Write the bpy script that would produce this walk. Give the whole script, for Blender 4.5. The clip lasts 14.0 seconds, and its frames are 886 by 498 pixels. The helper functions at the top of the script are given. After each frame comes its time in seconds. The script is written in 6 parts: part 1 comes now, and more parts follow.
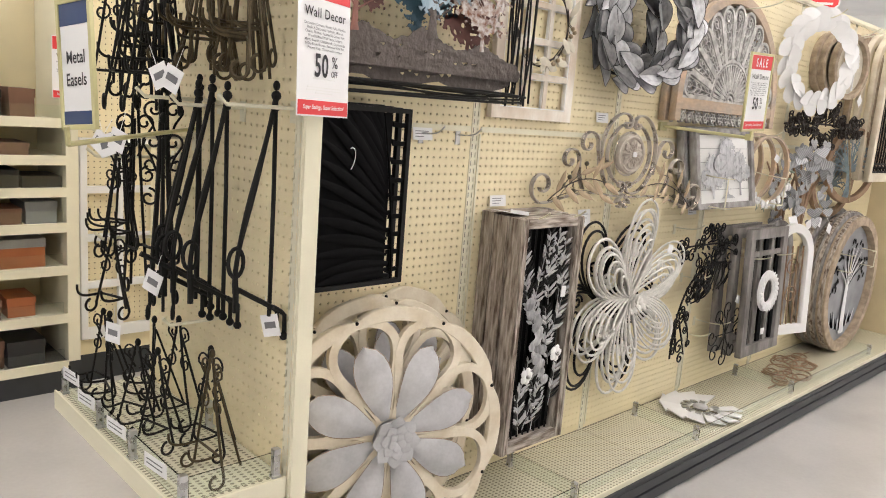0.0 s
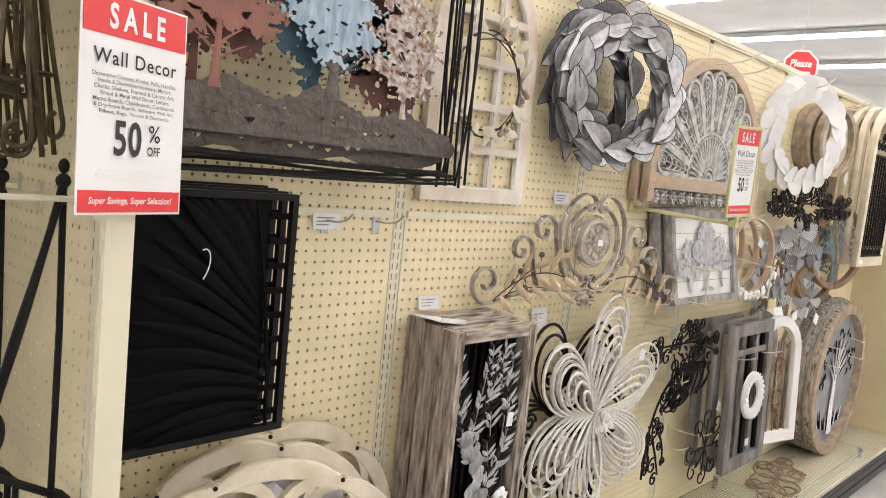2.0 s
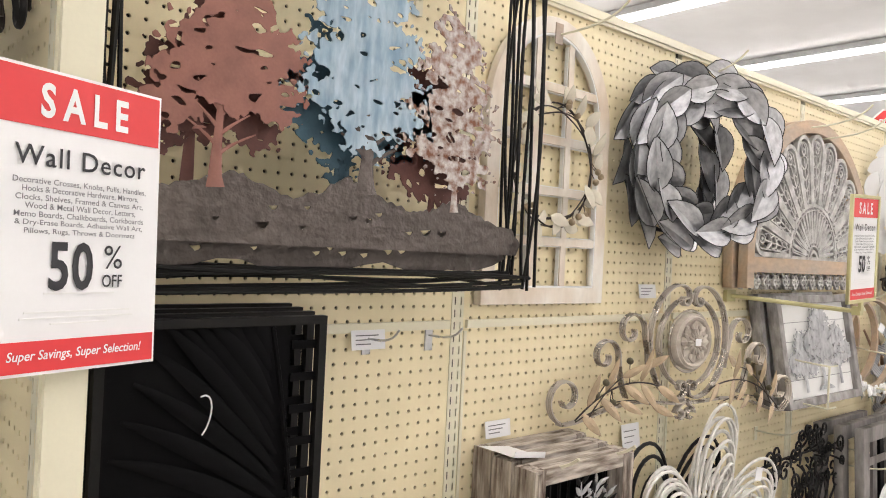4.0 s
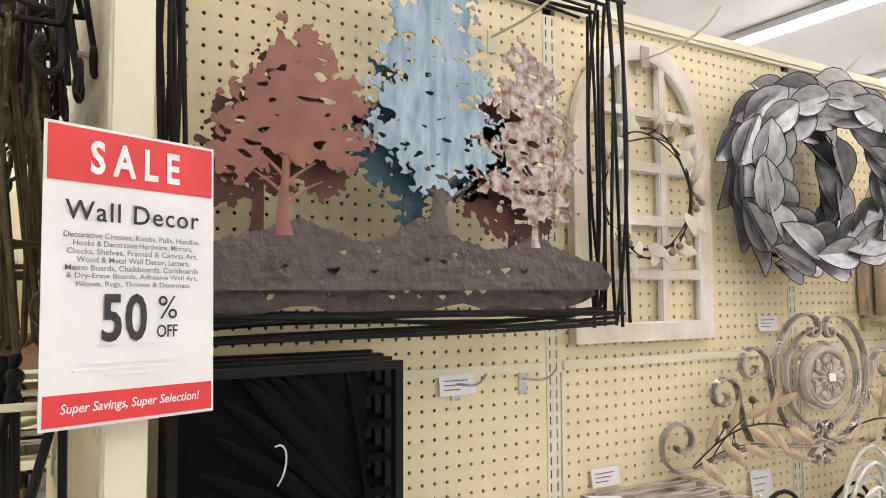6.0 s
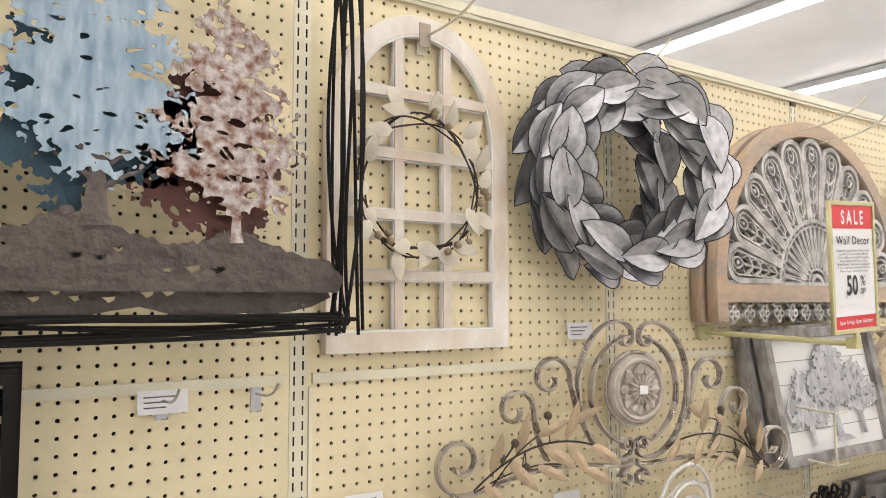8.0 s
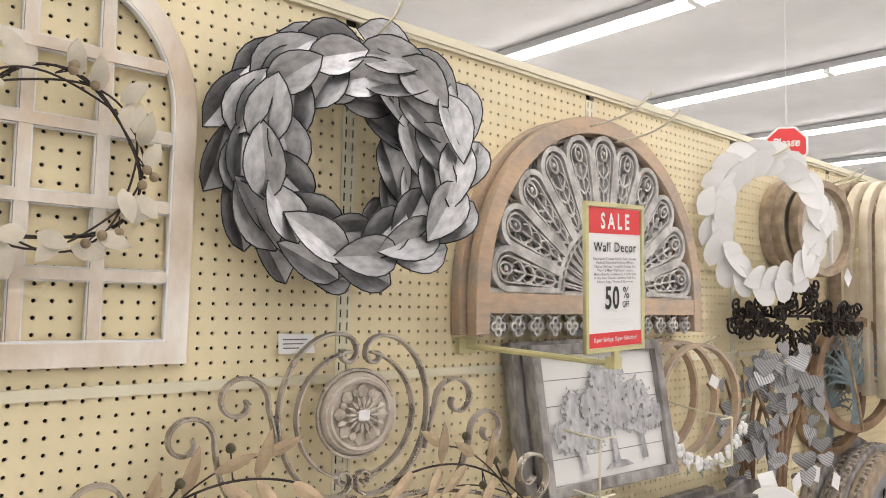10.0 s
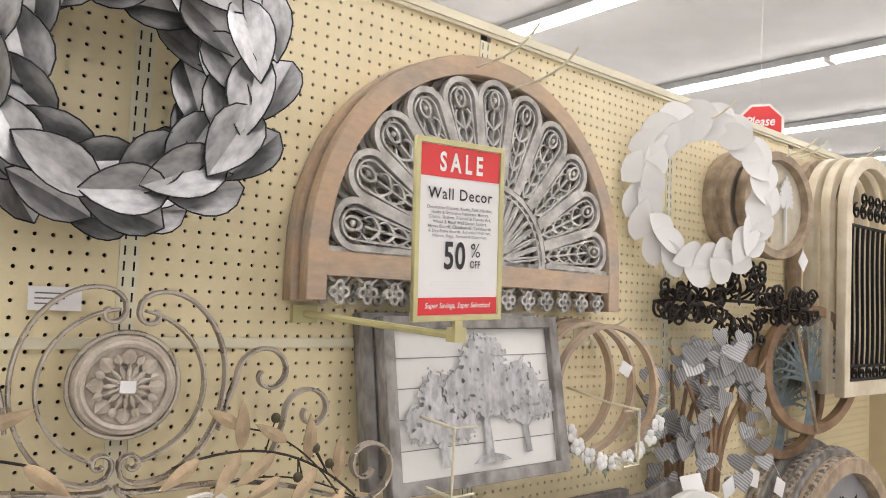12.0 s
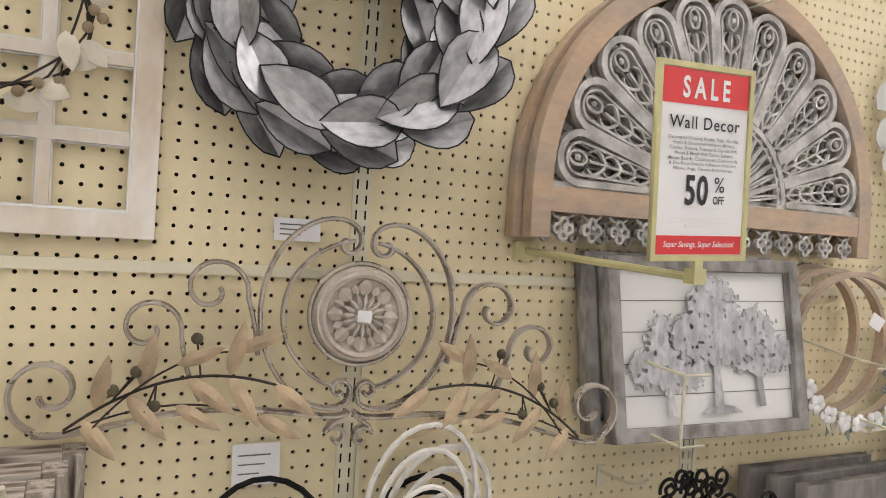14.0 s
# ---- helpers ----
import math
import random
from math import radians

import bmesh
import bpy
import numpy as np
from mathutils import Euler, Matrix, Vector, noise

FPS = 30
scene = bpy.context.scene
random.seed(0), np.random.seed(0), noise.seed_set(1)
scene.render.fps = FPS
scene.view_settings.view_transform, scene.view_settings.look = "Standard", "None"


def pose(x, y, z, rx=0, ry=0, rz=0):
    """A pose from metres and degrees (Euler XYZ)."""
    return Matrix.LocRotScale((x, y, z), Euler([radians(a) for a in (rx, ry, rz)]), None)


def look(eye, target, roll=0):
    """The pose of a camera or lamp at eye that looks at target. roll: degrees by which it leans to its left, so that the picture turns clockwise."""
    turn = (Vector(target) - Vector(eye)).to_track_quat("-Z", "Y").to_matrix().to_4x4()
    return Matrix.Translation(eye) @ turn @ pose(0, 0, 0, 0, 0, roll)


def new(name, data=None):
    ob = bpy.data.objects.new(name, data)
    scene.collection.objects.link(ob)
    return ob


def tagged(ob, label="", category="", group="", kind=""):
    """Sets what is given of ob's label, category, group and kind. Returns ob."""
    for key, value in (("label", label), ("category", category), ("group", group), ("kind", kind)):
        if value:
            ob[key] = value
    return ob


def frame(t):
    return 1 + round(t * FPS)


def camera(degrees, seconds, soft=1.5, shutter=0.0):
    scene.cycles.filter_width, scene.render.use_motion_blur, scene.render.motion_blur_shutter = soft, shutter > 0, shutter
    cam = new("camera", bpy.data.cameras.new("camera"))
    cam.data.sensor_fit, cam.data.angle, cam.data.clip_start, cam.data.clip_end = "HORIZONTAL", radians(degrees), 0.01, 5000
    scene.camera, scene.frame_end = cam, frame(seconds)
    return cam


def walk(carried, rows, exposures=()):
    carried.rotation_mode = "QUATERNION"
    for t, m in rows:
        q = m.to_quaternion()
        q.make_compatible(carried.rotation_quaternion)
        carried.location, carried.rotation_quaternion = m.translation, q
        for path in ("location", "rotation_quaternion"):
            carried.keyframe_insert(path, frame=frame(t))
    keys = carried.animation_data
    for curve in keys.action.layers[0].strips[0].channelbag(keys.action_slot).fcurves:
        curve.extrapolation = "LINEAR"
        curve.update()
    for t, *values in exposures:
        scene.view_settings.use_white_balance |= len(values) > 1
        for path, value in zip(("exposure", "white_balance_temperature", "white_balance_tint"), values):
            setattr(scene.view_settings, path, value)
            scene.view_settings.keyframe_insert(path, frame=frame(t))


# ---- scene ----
cam = camera(61.0, 14.0, soft=1.0)

PATH = [
    (0, (0.3, -1.653, 1.357), (1.669, -0.241, 0.993), 4.5),
    (0.5, (0.433, -1.58, 1.37), (1.803, -0.169, 1.008), 5.1),
    (1, (0.513, -1.481, 1.385), (1.893, -0.077, 1.034), 5.6),
    (1.5, (0.608, -1.404, 1.403), (2.041, -0.042, 1.104), 5.9),
    (2, (0.751, -1.361, 1.426), (2.185, 0.017, 1.214), 5.8),
    (2.5, (0.823, -1.294, 1.423), (2.26, 0.087, 1.248), 5.4),
    (3, (0.874, -1.214, 1.433), (2.316, 0.165, 1.29), 5.1),
    (3.5, (0.933, -1.16, 1.441), (2.362, 0.237, 1.358), 4.5),
    (4, (0.968, -1.137, 1.456), (2.278, 0.374, 1.456), 2.8),
    (4.2, (0.974, -1.131, 1.474), (2.215, 0.437, 1.485), 2.9),
    (6.3, (1.078, -1.153, 1.439), (2.096, 0.564, 1.567), -0.7),
    (6.5, (1.096, -1.155, 1.438), (2.104, 0.567, 1.567), -0.9),
    (7, (1.156, -1.166, 1.449), (2.173, 0.552, 1.572), -0.7),
    (7.5, (1.3, -1.187, 1.439), (2.401, 0.478, 1.571), -0.7),
    (8, (1.48, -1.218, 1.435), (2.594, 0.437, 1.576), -0.1),
    (8.5, (1.608, -1.234, 1.433), (2.77, 0.387, 1.575), -0.1),
    (9, (1.706, -1.196, 1.465), (2.982, 0.338, 1.599), 0.5),
    (9.2, (1.749, -1.198, 1.466), (3.058, 0.308, 1.603), 1.1),
    (11.3, (2.238, -1.299, 1.406), (3.536, 0.215, 1.555), 1.9),
    (11.5, (2.278, -1.289, 1.4), (3.568, 0.233, 1.544), 2.2),
    (12, (2.364, -1.262, 1.402), (3.65, 0.265, 1.531), 2.8),
    (12.5, (2.429, -1.243, 1.404), (3.715, 0.285, 1.518), 3.5),
    (13, (2.439, -1.226, 1.398), (3.579, 0.414, 1.496), 3.2),
    (13.5, (2.371, -1.188, 1.384), (3.362, 0.549, 1.43), 3.3),
    (14, (2.335, -1.184, 1.385), (3.22, 0.609, 1.338), 3.8),
]
walk(cam, [(t, look(eye, goal, roll)) for t, eye, goal, roll in PATH],
     [(0, 0.0), (4.2, 0.0), (6.3, -0.04), (8.5, -0.04), (9.0, -0.12), (11.3, -0.20), (12.5, -0.26), (13.2, -0.34), (14, -0.40)])

# ---- light: rows of fluorescent strips under a white ceiling ----
world = bpy.data.worlds.new("world")
scene.world = world
world.use_nodes = True
world.node_tree.nodes["Background"].inputs[0].default_value = (0.9, 0.95, 1.0, 1)
world.node_tree.nodes["Background"].inputs[1].default_value = 0.15
CEIL = 3.85
STRIPS = (-2.78, -0.34, 2.10, 4.54, 6.98, 9.42, 11.86, 14.3)
for sx in STRIPS[1:7]:
    lamp = bpy.data.lights.new("strip_lamp", "AREA")
    lamp.shape, lamp.size, lamp.size_y = "RECTANGLE", 0.16, 17.0
    lamp.energy = 68
    lamp.color = (1.0, 0.93, 0.92)
    ob = new("strip_lamp", lamp)
    ob.location = (sx, 0.5, CEIL - 0.13)

# ---- materials ----
def mat(name, color, rough=0.6, metal=0.0, var=0.12, scale=30.0, bump=0.1, fine=220.0, tint=None, stretch=None, per=0.0, spec=0.5, deep=0.002):
    m = bpy.data.materials.new(name)
    m.use_nodes = True
    nt = m.node_tree
    b = nt.nodes["Principled BSDF"]
    b.inputs["Roughness"].default_value = rough
    b.inputs["Metallic"].default_value = metal
    b.inputs["Specular IOR Level"].default_value = spec
    co = nt.nodes.new("ShaderNodeTexCoord")
    mp = nt.nodes.new("ShaderNodeMapping")
    if stretch:
        mp.inputs["Scale"].default_value = stretch
    nt.links.new(co.outputs["Object"], mp.inputs["Vector"])
    n1 = nt.nodes.new("ShaderNodeTexNoise")
    n1.inputs["Scale"].default_value, n1.inputs["Detail"].default_value = scale, 5
    n2 = nt.nodes.new("ShaderNodeTexNoise")
    n2.inputs["Scale"].default_value, n2.inputs["Detail"].default_value = fine, 3
    for n in (n1, n2):
        nt.links.new(mp.outputs[0], n.inputs["Vector"])
    ramp = nt.nodes.new("ShaderNodeValToRGB")
    c2 = tint or tuple(c * (1 - 2.2 * var) for c in color)
    ramp.color_ramp.elements[0].position, ramp.color_ramp.elements[1].position = 0.36, 0.62
    ramp.color_ramp.elements[0].color = (*c2, 1)
    ramp.color_ramp.elements[1].color = (*color, 1)
    nt.links.new(n1.outputs["Fac"], ramp.inputs[0])
    mix = nt.nodes.new("ShaderNodeMix")
    mix.data_type, mix.blend_type = "RGBA", "MULTIPLY"
    mix.inputs["Factor"].default_value = min(1.0, var * 3)
    mr = nt.nodes.new("ShaderNodeMapRange")
    mr.inputs["To Min"].default_value, mr.inputs["To Max"].default_value = 0.55, 1.25
    nt.links.new(n2.outputs["Fac"], mr.inputs["Value"])
    nt.links.new(ramp.outputs["Color"], mix.inputs["A"])
    nt.links.new(mr.outputs[0], mix.inputs["B"])
    out = mix.outputs["Result"]
    if per:
        oi = nt.nodes.new("ShaderNodeObjectInfo")
        pm = nt.nodes.new("ShaderNodeMapRange")
        pm.inputs["To Min"].default_value, pm.inputs["To Max"].default_value = 1 - per, 1.0
        nt.links.new(oi.outputs["Random"], pm.inputs["Value"])
        m2 = nt.nodes.new("ShaderNodeMix")
        m2.data_type, m2.blend_type = "RGBA", "MULTIPLY"
        m2.inputs["Factor"].default_value = 1
        nt.links.new(out, m2.inputs["A"])
        nt.links.new(pm.outputs[0], m2.inputs["B"])
        out = m2.outputs["Result"]
    nt.links.new(out, b.inputs["Base Color"])
    rr = nt.nodes.new("ShaderNodeMapRange")
    rr.inputs["To Min"].default_value, rr.inputs["To Max"].default_value = max(0.03, rough - 0.1), min(1, rough + 0.12)
    nt.links.new(n1.outputs["Fac"], rr.inputs["Value"])
    nt.links.new(rr.outputs[0], b.inputs["Roughness"])
    if bump:
        bp = nt.nodes.new("ShaderNodeBump")
        bp.inputs["Strength"].default_value, bp.inputs["Distance"].default_value = bump, deep
        nt.links.new(n2.outputs["Fac"], bp.inputs["Height"])
        nt.links.new(bp.outputs[0], b.inputs["Normal"])
    return m


def glow(name, color, strength):
    m = bpy.data.materials.new(name)
    m.use_nodes = True
    b = m.node_tree.nodes["Principled BSDF"]
    b.inputs["Emission Color"].default_value = (*color, 1)
    b.inputs["Emission Strength"].default_value = strength
    return m


def glass(name, color=(0.93, 0.98, 0.95)):
    m = bpy.data.materials.new(name)
    m.use_nodes = True
    b = m.node_tree.nodes["Principled BSDF"]
    b.inputs["Base Color"].default_value = (*color, 1)
    b.inputs["Transmission Weight"].default_value = 1
    b.inputs["Roughness"].default_value = 0.03
    b.inputs["IOR"].default_value = 1.45
    return m


CREAM = mat("cream_pegboard", (0.84, 0.74, 0.485), 0.5, var=0.03, scale=6, bump=0.05)
STEEL = mat("cream_steel", (0.80, 0.76, 0.58), 0.4, var=0.03, scale=5, bump=0.02)
# near-black colour stands in for the shade inside the hollow gondolas
GAPSHADE = mat("painted_gap_shade", (0.07, 0.055, 0.035), 0.9, var=0.1)
KICK = mat("charcoal_kick", (0.035, 0.038, 0.042), 0.45, var=0.1, scale=9)
FLOOR = mat("polished_floor", (0.54, 0.525, 0.50), 0.16, var=0.05, scale=2.2, bump=0.02, fine=60)
WHITE = mat("white_paint", (0.82, 0.82, 0.80), 0.6, var=0.03, scale=3, bump=0.02)
CEILM = mat("ceiling_white", (0.87, 0.875, 0.88), 0.7, var=0.03, scale=2, bump=0.05)
GREYM = mat("fixture_grey", (0.50, 0.50, 0.51), 0.5, var=0.05)
TUBE = glow("fluorescent_tube", (1.0, 0.945, 0.925), 16.0)
PAPER = mat("white_card", (0.84, 0.84, 0.84), 0.45, var=0.015, scale=4, bump=0.0)
RED = mat("sign_red", (0.74, 0.045, 0.05), 0.45, var=0.03, scale=6, bump=0.0)
INK = mat("dark_ink", (0.03, 0.03, 0.035), 0.6, var=0.02, bump=0.0)
GREYINK = mat("grey_ink", (0.17, 0.17, 0.18), 0.6, var=0.02, bump=0.0)
NAVY = mat("navy_ink", (0.03, 0.06, 0.16), 0.5, var=0.02, bump=0.0)
OLIVE = mat("cream_olive_plastic", (0.62, 0.58, 0.30), 0.4, var=0.04, bump=0.02)
HOOK = mat("cream_hook", (0.76, 0.72, 0.55), 0.38, var=0.04, bump=0.02)
CHROME = mat("zinc_wire", (0.62, 0.62, 0.62), 0.28, 1.0, var=0.08)
BLACK = mat("black_metal", (0.010, 0.0095, 0.009), 0.5, var=0.1, scale=40, bump=0.08, spec=0.2)
BLACKM = mat("matt_black_panel", (0.004, 0.004, 0.0045), 0.6, var=0.1, scale=40, bump=0.05, spec=0.07)
BRONZE = mat("antique_bronze", (0.10, 0.075, 0.04), 0.42, 0.7, var=0.2, scale=60, bump=0.15)
GALV = mat("galvanized_metal", (0.70, 0.705, 0.72), 0.36, 0.75, var=0.16, scale=60, bump=0.25, fine=160, per=0.45, tint=(0.42, 0.425, 0.44), stretch=(1, 1, 0.5))
GALVEDGE = mat("dark_leaf_edge", (0.03, 0.03, 0.033), 0.6, 0.3, var=0.1)
WLEAF = mat("white_leaf", (0.86, 0.86, 0.85), 0.5, var=0.02, scale=8, bump=0.03, per=0.1)
CREAMW = mat("distressed_cream_wood", (0.78, 0.71, 0.57), 0.65, var=0.06, scale=14, bump=0.2, fine=120, tint=(0.66, 0.57, 0.42))
IRON = mat("brown_black_iron", (0.030, 0.022, 0.017), 0.45, 0.2, var=0.15, scale=40, bump=0.1, spec=0.3)
SLATWOOD = mat("dark_grey_slat_wood", (0.27, 0.25, 0.235), 0.8, var=0.2, scale=18, bump=0.6, fine=100, tint=(0.12, 0.11, 0.10), stretch=(1, 1, 0.3))
GREYLEAF = mat("grey_washed_petal", (0.58, 0.58, 0.59), 0.7, var=0.1, scale=12, bump=0.2, fine=110, per=0.12)
WHITEWASH = mat("whitewashed_wood", (0.86, 0.82, 0.74), 0.7, var=0.09, scale=7, bump=0.3, fine=80, tint=(0.64, 0.52, 0.39), stretch=(1, 1, 0.5))
PALEWOOD = mat("pale_wood", (0.60, 0.445, 0.31), 0.7, var=0.16, scale=16, bump=0.35, fine=130, tint=(0.43, 0.37, 0.31), stretch=(0.3, 1, 0.7), spec=0.3)
BARN = mat("weathered_barnwood", (0.58, 0.52, 0.45), 0.9, var=0.26, scale=70, bump=1.0, fine=170, tint=(0.16, 0.12, 0.095), stretch=(1, 1, 0.16), spec=0.2, deep=0.004)
BARNH = mat("weathered_barnwood_flat", (0.60, 0.54, 0.47), 0.9, var=0.26, scale=70, bump=1.0, fine=170, tint=(0.18, 0.14, 0.11), stretch=(0.16, 1, 1), spec=0.2, deep=0.004)
GREYWOOD = mat("grey_wood", (0.40, 0.385, 0.37), 0.85, var=0.2, scale=50, bump=0.8, fine=150, tint=(0.20, 0.185, 0.175), stretch=(0.45, 1, 0.3), spec=0.2, deep=0.003)
MEDAL = mat("carved_stone_wash", (0.62, 0.565, 0.49), 0.7, var=0.15, scale=30, bump=0.2, tint=(0.46, 0.40, 0.33))
WHITEWIRE = mat("antique_white_wire", (0.82, 0.80, 0.75), 0.5, var=0.08, scale=50, bump=0.1)
SILVER = mat("champagne_metal", (0.60, 0.545, 0.48), 0.27, 0.75, var=0.11, scale=20, bump=0.12)
GOLDLEAF = mat("tan_leaf", (0.56, 0.43, 0.28), 0.5, 0.25, var=0.1, scale=30, bump=0.15)
OLIVEB = mat("dark_berry", (0.10, 0.085, 0.045), 0.5, var=0.1)
TWIG = mat("dark_twig", (0.045, 0.032, 0.025), 0.7, var=0.15)
BERRY = mat("tan_berry", (0.34, 0.26, 0.16), 0.55, var=0.1)
IVORY = mat("ivory_leaf", (0.66, 0.61, 0.49), 0.6, var=0.06, bump=0.05)
FANGREY = mat("fan_grey", (0.66, 0.65, 0.62), 0.75, 0.0, var=0.14, scale=26, bump=0.2, fine=140, tint=(0.40, 0.39, 0.37), spec=0.25)
REDT = mat("copper_red_metal", (0.30, 0.135, 0.105), 0.55, 0.25, var=0.1, scale=22, bump=0.12)
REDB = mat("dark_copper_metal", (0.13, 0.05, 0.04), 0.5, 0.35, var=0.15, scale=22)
BLUET = mat("blue_grey_metal", (0.40, 0.50, 0.57), 0.5, 0.2, var=0.2, scale=46, bump=0.2, fine=110, tint=(0.20, 0.31, 0.40), stretch=(1, 1, 0.3))
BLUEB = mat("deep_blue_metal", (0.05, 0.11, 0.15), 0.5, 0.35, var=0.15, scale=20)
RUST = mat("speckled_rust_metal", (0.56, 0.525, 0.50), 0.5, 0.2, var=0.22, scale=62, bump=0.12, tint=(0.19, 0.075, 0.035))
HILL = mat("gunmetal_hill", (0.122, 0.102, 0.092), 0.36, 0.55, var=0.10, scale=20, bump=0.8, fine=48, deep=0.008)
RINGWOOD = mat("brown_ring_wood", (0.36, 0.24, 0.145), 0.65, var=0.15, scale=20, bump=0.25, tint=(0.24, 0.15, 0.09))
TAN = mat("tan_wood_round", (0.50, 0.40, 0.29), 0.75, var=0.16, scale=26, bump=0.35, fine=120, tint=(0.34, 0.27, 0.20), spec=0.3)
TEAL = mat("blue_grey_patina", (0.22, 0.28, 0.30), 0.5, 0.3, var=0.15, scale=30)
MIRROR = mat("mirror", (0.85, 0.87, 0.88), 0.04, 1.0, var=0.0, bump=0.0)
GREEN = mat("sage_leaf", (0.26, 0.32, 0.24), 0.6, var=0.1)
ROPE = mat("jute_rope", (0.48, 0.37, 0.23), 0.9, var=0.15, scale=80, bump=0.4)
GLASS = glass("clear_glass")
BOOKS = [mat("goods_" + n, c, 0.5, var=0.08, scale=12) for n, c in (("black", (0.02, 0.02, 0.022)), ("orange", (0.45, 0.14, 0.05)), ("grey", (0.30, 0.31, 0.32)), ("white", (0.7, 0.7, 0.68)), ("brown", (0.20, 0.10, 0.06)))]


def striped(name, a, b, pitch):
    m = mat(name, a, 0.4, 0.6, var=0.08, scale=30, per=0.35)
    nt = m.node_tree
    w = nt.nodes.new("ShaderNodeTexWave")
    w.inputs["Scale"].default_value = pitch
    w.bands_direction = "DIAGONAL"
    co = nt.nodes.new("ShaderNodeTexCoord")
    nt.links.new(co.outputs["Object"], w.inputs["Vector"])
    bs = nt.nodes["Principled BSDF"]
    link = bs.inputs["Base Color"].links[0].from_socket
    mx = nt.nodes.new("ShaderNodeMix")
    mx.data_type = "RGBA"
    mx.inputs["A"].default_value = (*b, 1)
    nt.links.new(w.outputs["Fac"], mx.inputs["Factor"])
    nt.links.new(link, mx.inputs["B"])
    nt.links.new(mx.outputs["Result"], bs.inputs["Base Color"])
    return m


RIBBED = striped("ribbed_galvanized", (0.66, 0.67, 0.69), (0.24, 0.245, 0.25), 55)


# ---- mesh helpers ----
class Geo:
    """Collects vertices and faces of one mesh."""

    def __init__(self):
        self.v, self.f = [], []

    def add(self, verts, faces):
        n = len(self.v)
        self.v.extend([tuple(p) for p in verts])
        self.f.extend([tuple(i + n for i in q) for q in faces])
        return self

    def box(self, a, b, m=None):
        (x0, y0, z0), (x1, y1, z1) = a, b
        vs = [Vector(p) for p in ((x0, y0, z0), (x1, y0, z0), (x1, y1, z0), (x0, y1, z0), (x0, y0, z1), (x1, y0, z1), (x1, y1, z1), (x0, y1, z1))]
        if m:
            vs = [m @ p for p in vs]
        return self.add(vs, [(0, 3, 2, 1), (4, 5, 6, 7), (0, 1, 5, 4), (1, 2, 6, 5), (2, 3, 7, 6), (3, 0, 4, 7)])

    def tube(self, pts, r, seg=6, closed=False, flat=1.0):
        pts = [Vector(p) for p in pts]
        n = len(pts)
        rad = r if callable(r) else (lambda u: r)
        vs, fs, last = [], [], None
        for i, p in enumerate(pts):
            d = (pts[(i + 1) % n] - pts[i - 1]) if closed else (pts[min(i + 1, n - 1)] - pts[max(i - 1, 0)])
            d = d.normalized() if d.length > 1e-9 else Vector((0, 0, 1))
            if last is None:
                last = d.cross(Vector((0, 1, 0)))
                if last.length < 0.1:
                    last = d.cross(Vector((1, 0, 0)))
            a = (last - d * last.dot(d)).normalized()
            last = a
            c = d.cross(a)
            q = rad(i / max(1, n - 1))
            for k in range(seg):
                w = 2 * math.pi * k / seg
                vs.append(p + a * (q * math.cos(w)) + c * (q * flat * math.sin(w)))
        for i in range(n if closed else n - 1):
            j = (i + 1) % n
            for k in range(seg):
                l = (k + 1) % seg
                fs.append((i * seg + k, i * seg + l, j * seg + l, j * seg + k))
        if not closed:
            fs.append(tuple(range(seg - 1, -1, -1)))
            fs.append(tuple((n - 1) * seg + k for k in range(seg)))
        return self.add(vs, fs)

    def ball(self, c, r, nu=8, nv=5, squash=(1, 1, 1)):
        vs, fs = [], []
        for j in range(nv + 1):
            th = math.pi * j / nv
            for i in range(nu):
                ph = 2 * math.pi * i / nu
                vs.append((c[0] + r * squash[0] * math.sin(th) * math.cos(ph), c[1] + r * squash[1] * math.sin(th) * math.sin(ph), c[2] + r * squash[2] * math.cos(th)))
        for j in range(nv):
            for i in range(nu):
                k = (i + 1) % nu
                fs.append((j * nu + i, (j + 1) * nu + i, (j + 1) * nu + k, j * nu + k))
        return self.add(vs, fs)

    def ring(self, c, profile, seg=48, a0=0.0, a1=360.0):
        """A body turned about the y axis through c; profile rows are (radius, y)."""
        full = a1 - a0 > 359.9
        n, m = (seg if full else seg + 1), len(profile)
        vs, fs = [], []
        for i in range(n):
            w = radians(a0 + (a1 - a0) * i / seg)
            for r, y in profile:
                vs.append((c[0] + r * math.cos(w), c[1] + y, c[2] + r * math.sin(w)))
        for i in range(seg):
            j = (i + 1) % n
            for k in range(m):
                l = (k + 1) % m
                fs.append((i * m + k, i * m + l, j * m + l, j * m + k))
        return self.add(vs, fs)

    def leaf(self, m, length, width, fold=0.25, curl=0.1, n=6, thick=0.0012):
        """A pointed leaf along local z, folded at its midrib, facing local -y."""
        top, bot, fs = [], [], []
        for side, out in ((0, top), (thick, bot)):
            for i in range(n + 1):
                u = i / n
                w = width * 0.5 * (math.sin(math.pi * u ** 0.82)) ** 0.8
                y = -curl * length * math.sin(math.pi * u) + side
                for s in (-1, 0, 1):
                    out.append(m @ Vector((s * w, y + abs(s) * fold * w, u * length)))
        k = 3 * (n + 1)
        for i in range(n):
            for s in (0, 1):
                a = i * 3 + s
                fs.append((a, a + 1, a + 4, a + 3))
                fs.append((k + a, k + a + 3, k + a + 4, k + a + 1))
            fs.append((i * 3, i * 3 + 3, k + i * 3 + 3, k + i * 3))
            fs.append((i * 3 + 2, k + i * 3 + 2, k + i * 3 + 5, i * 3 + 5))
        return self.add(top + bot, fs)

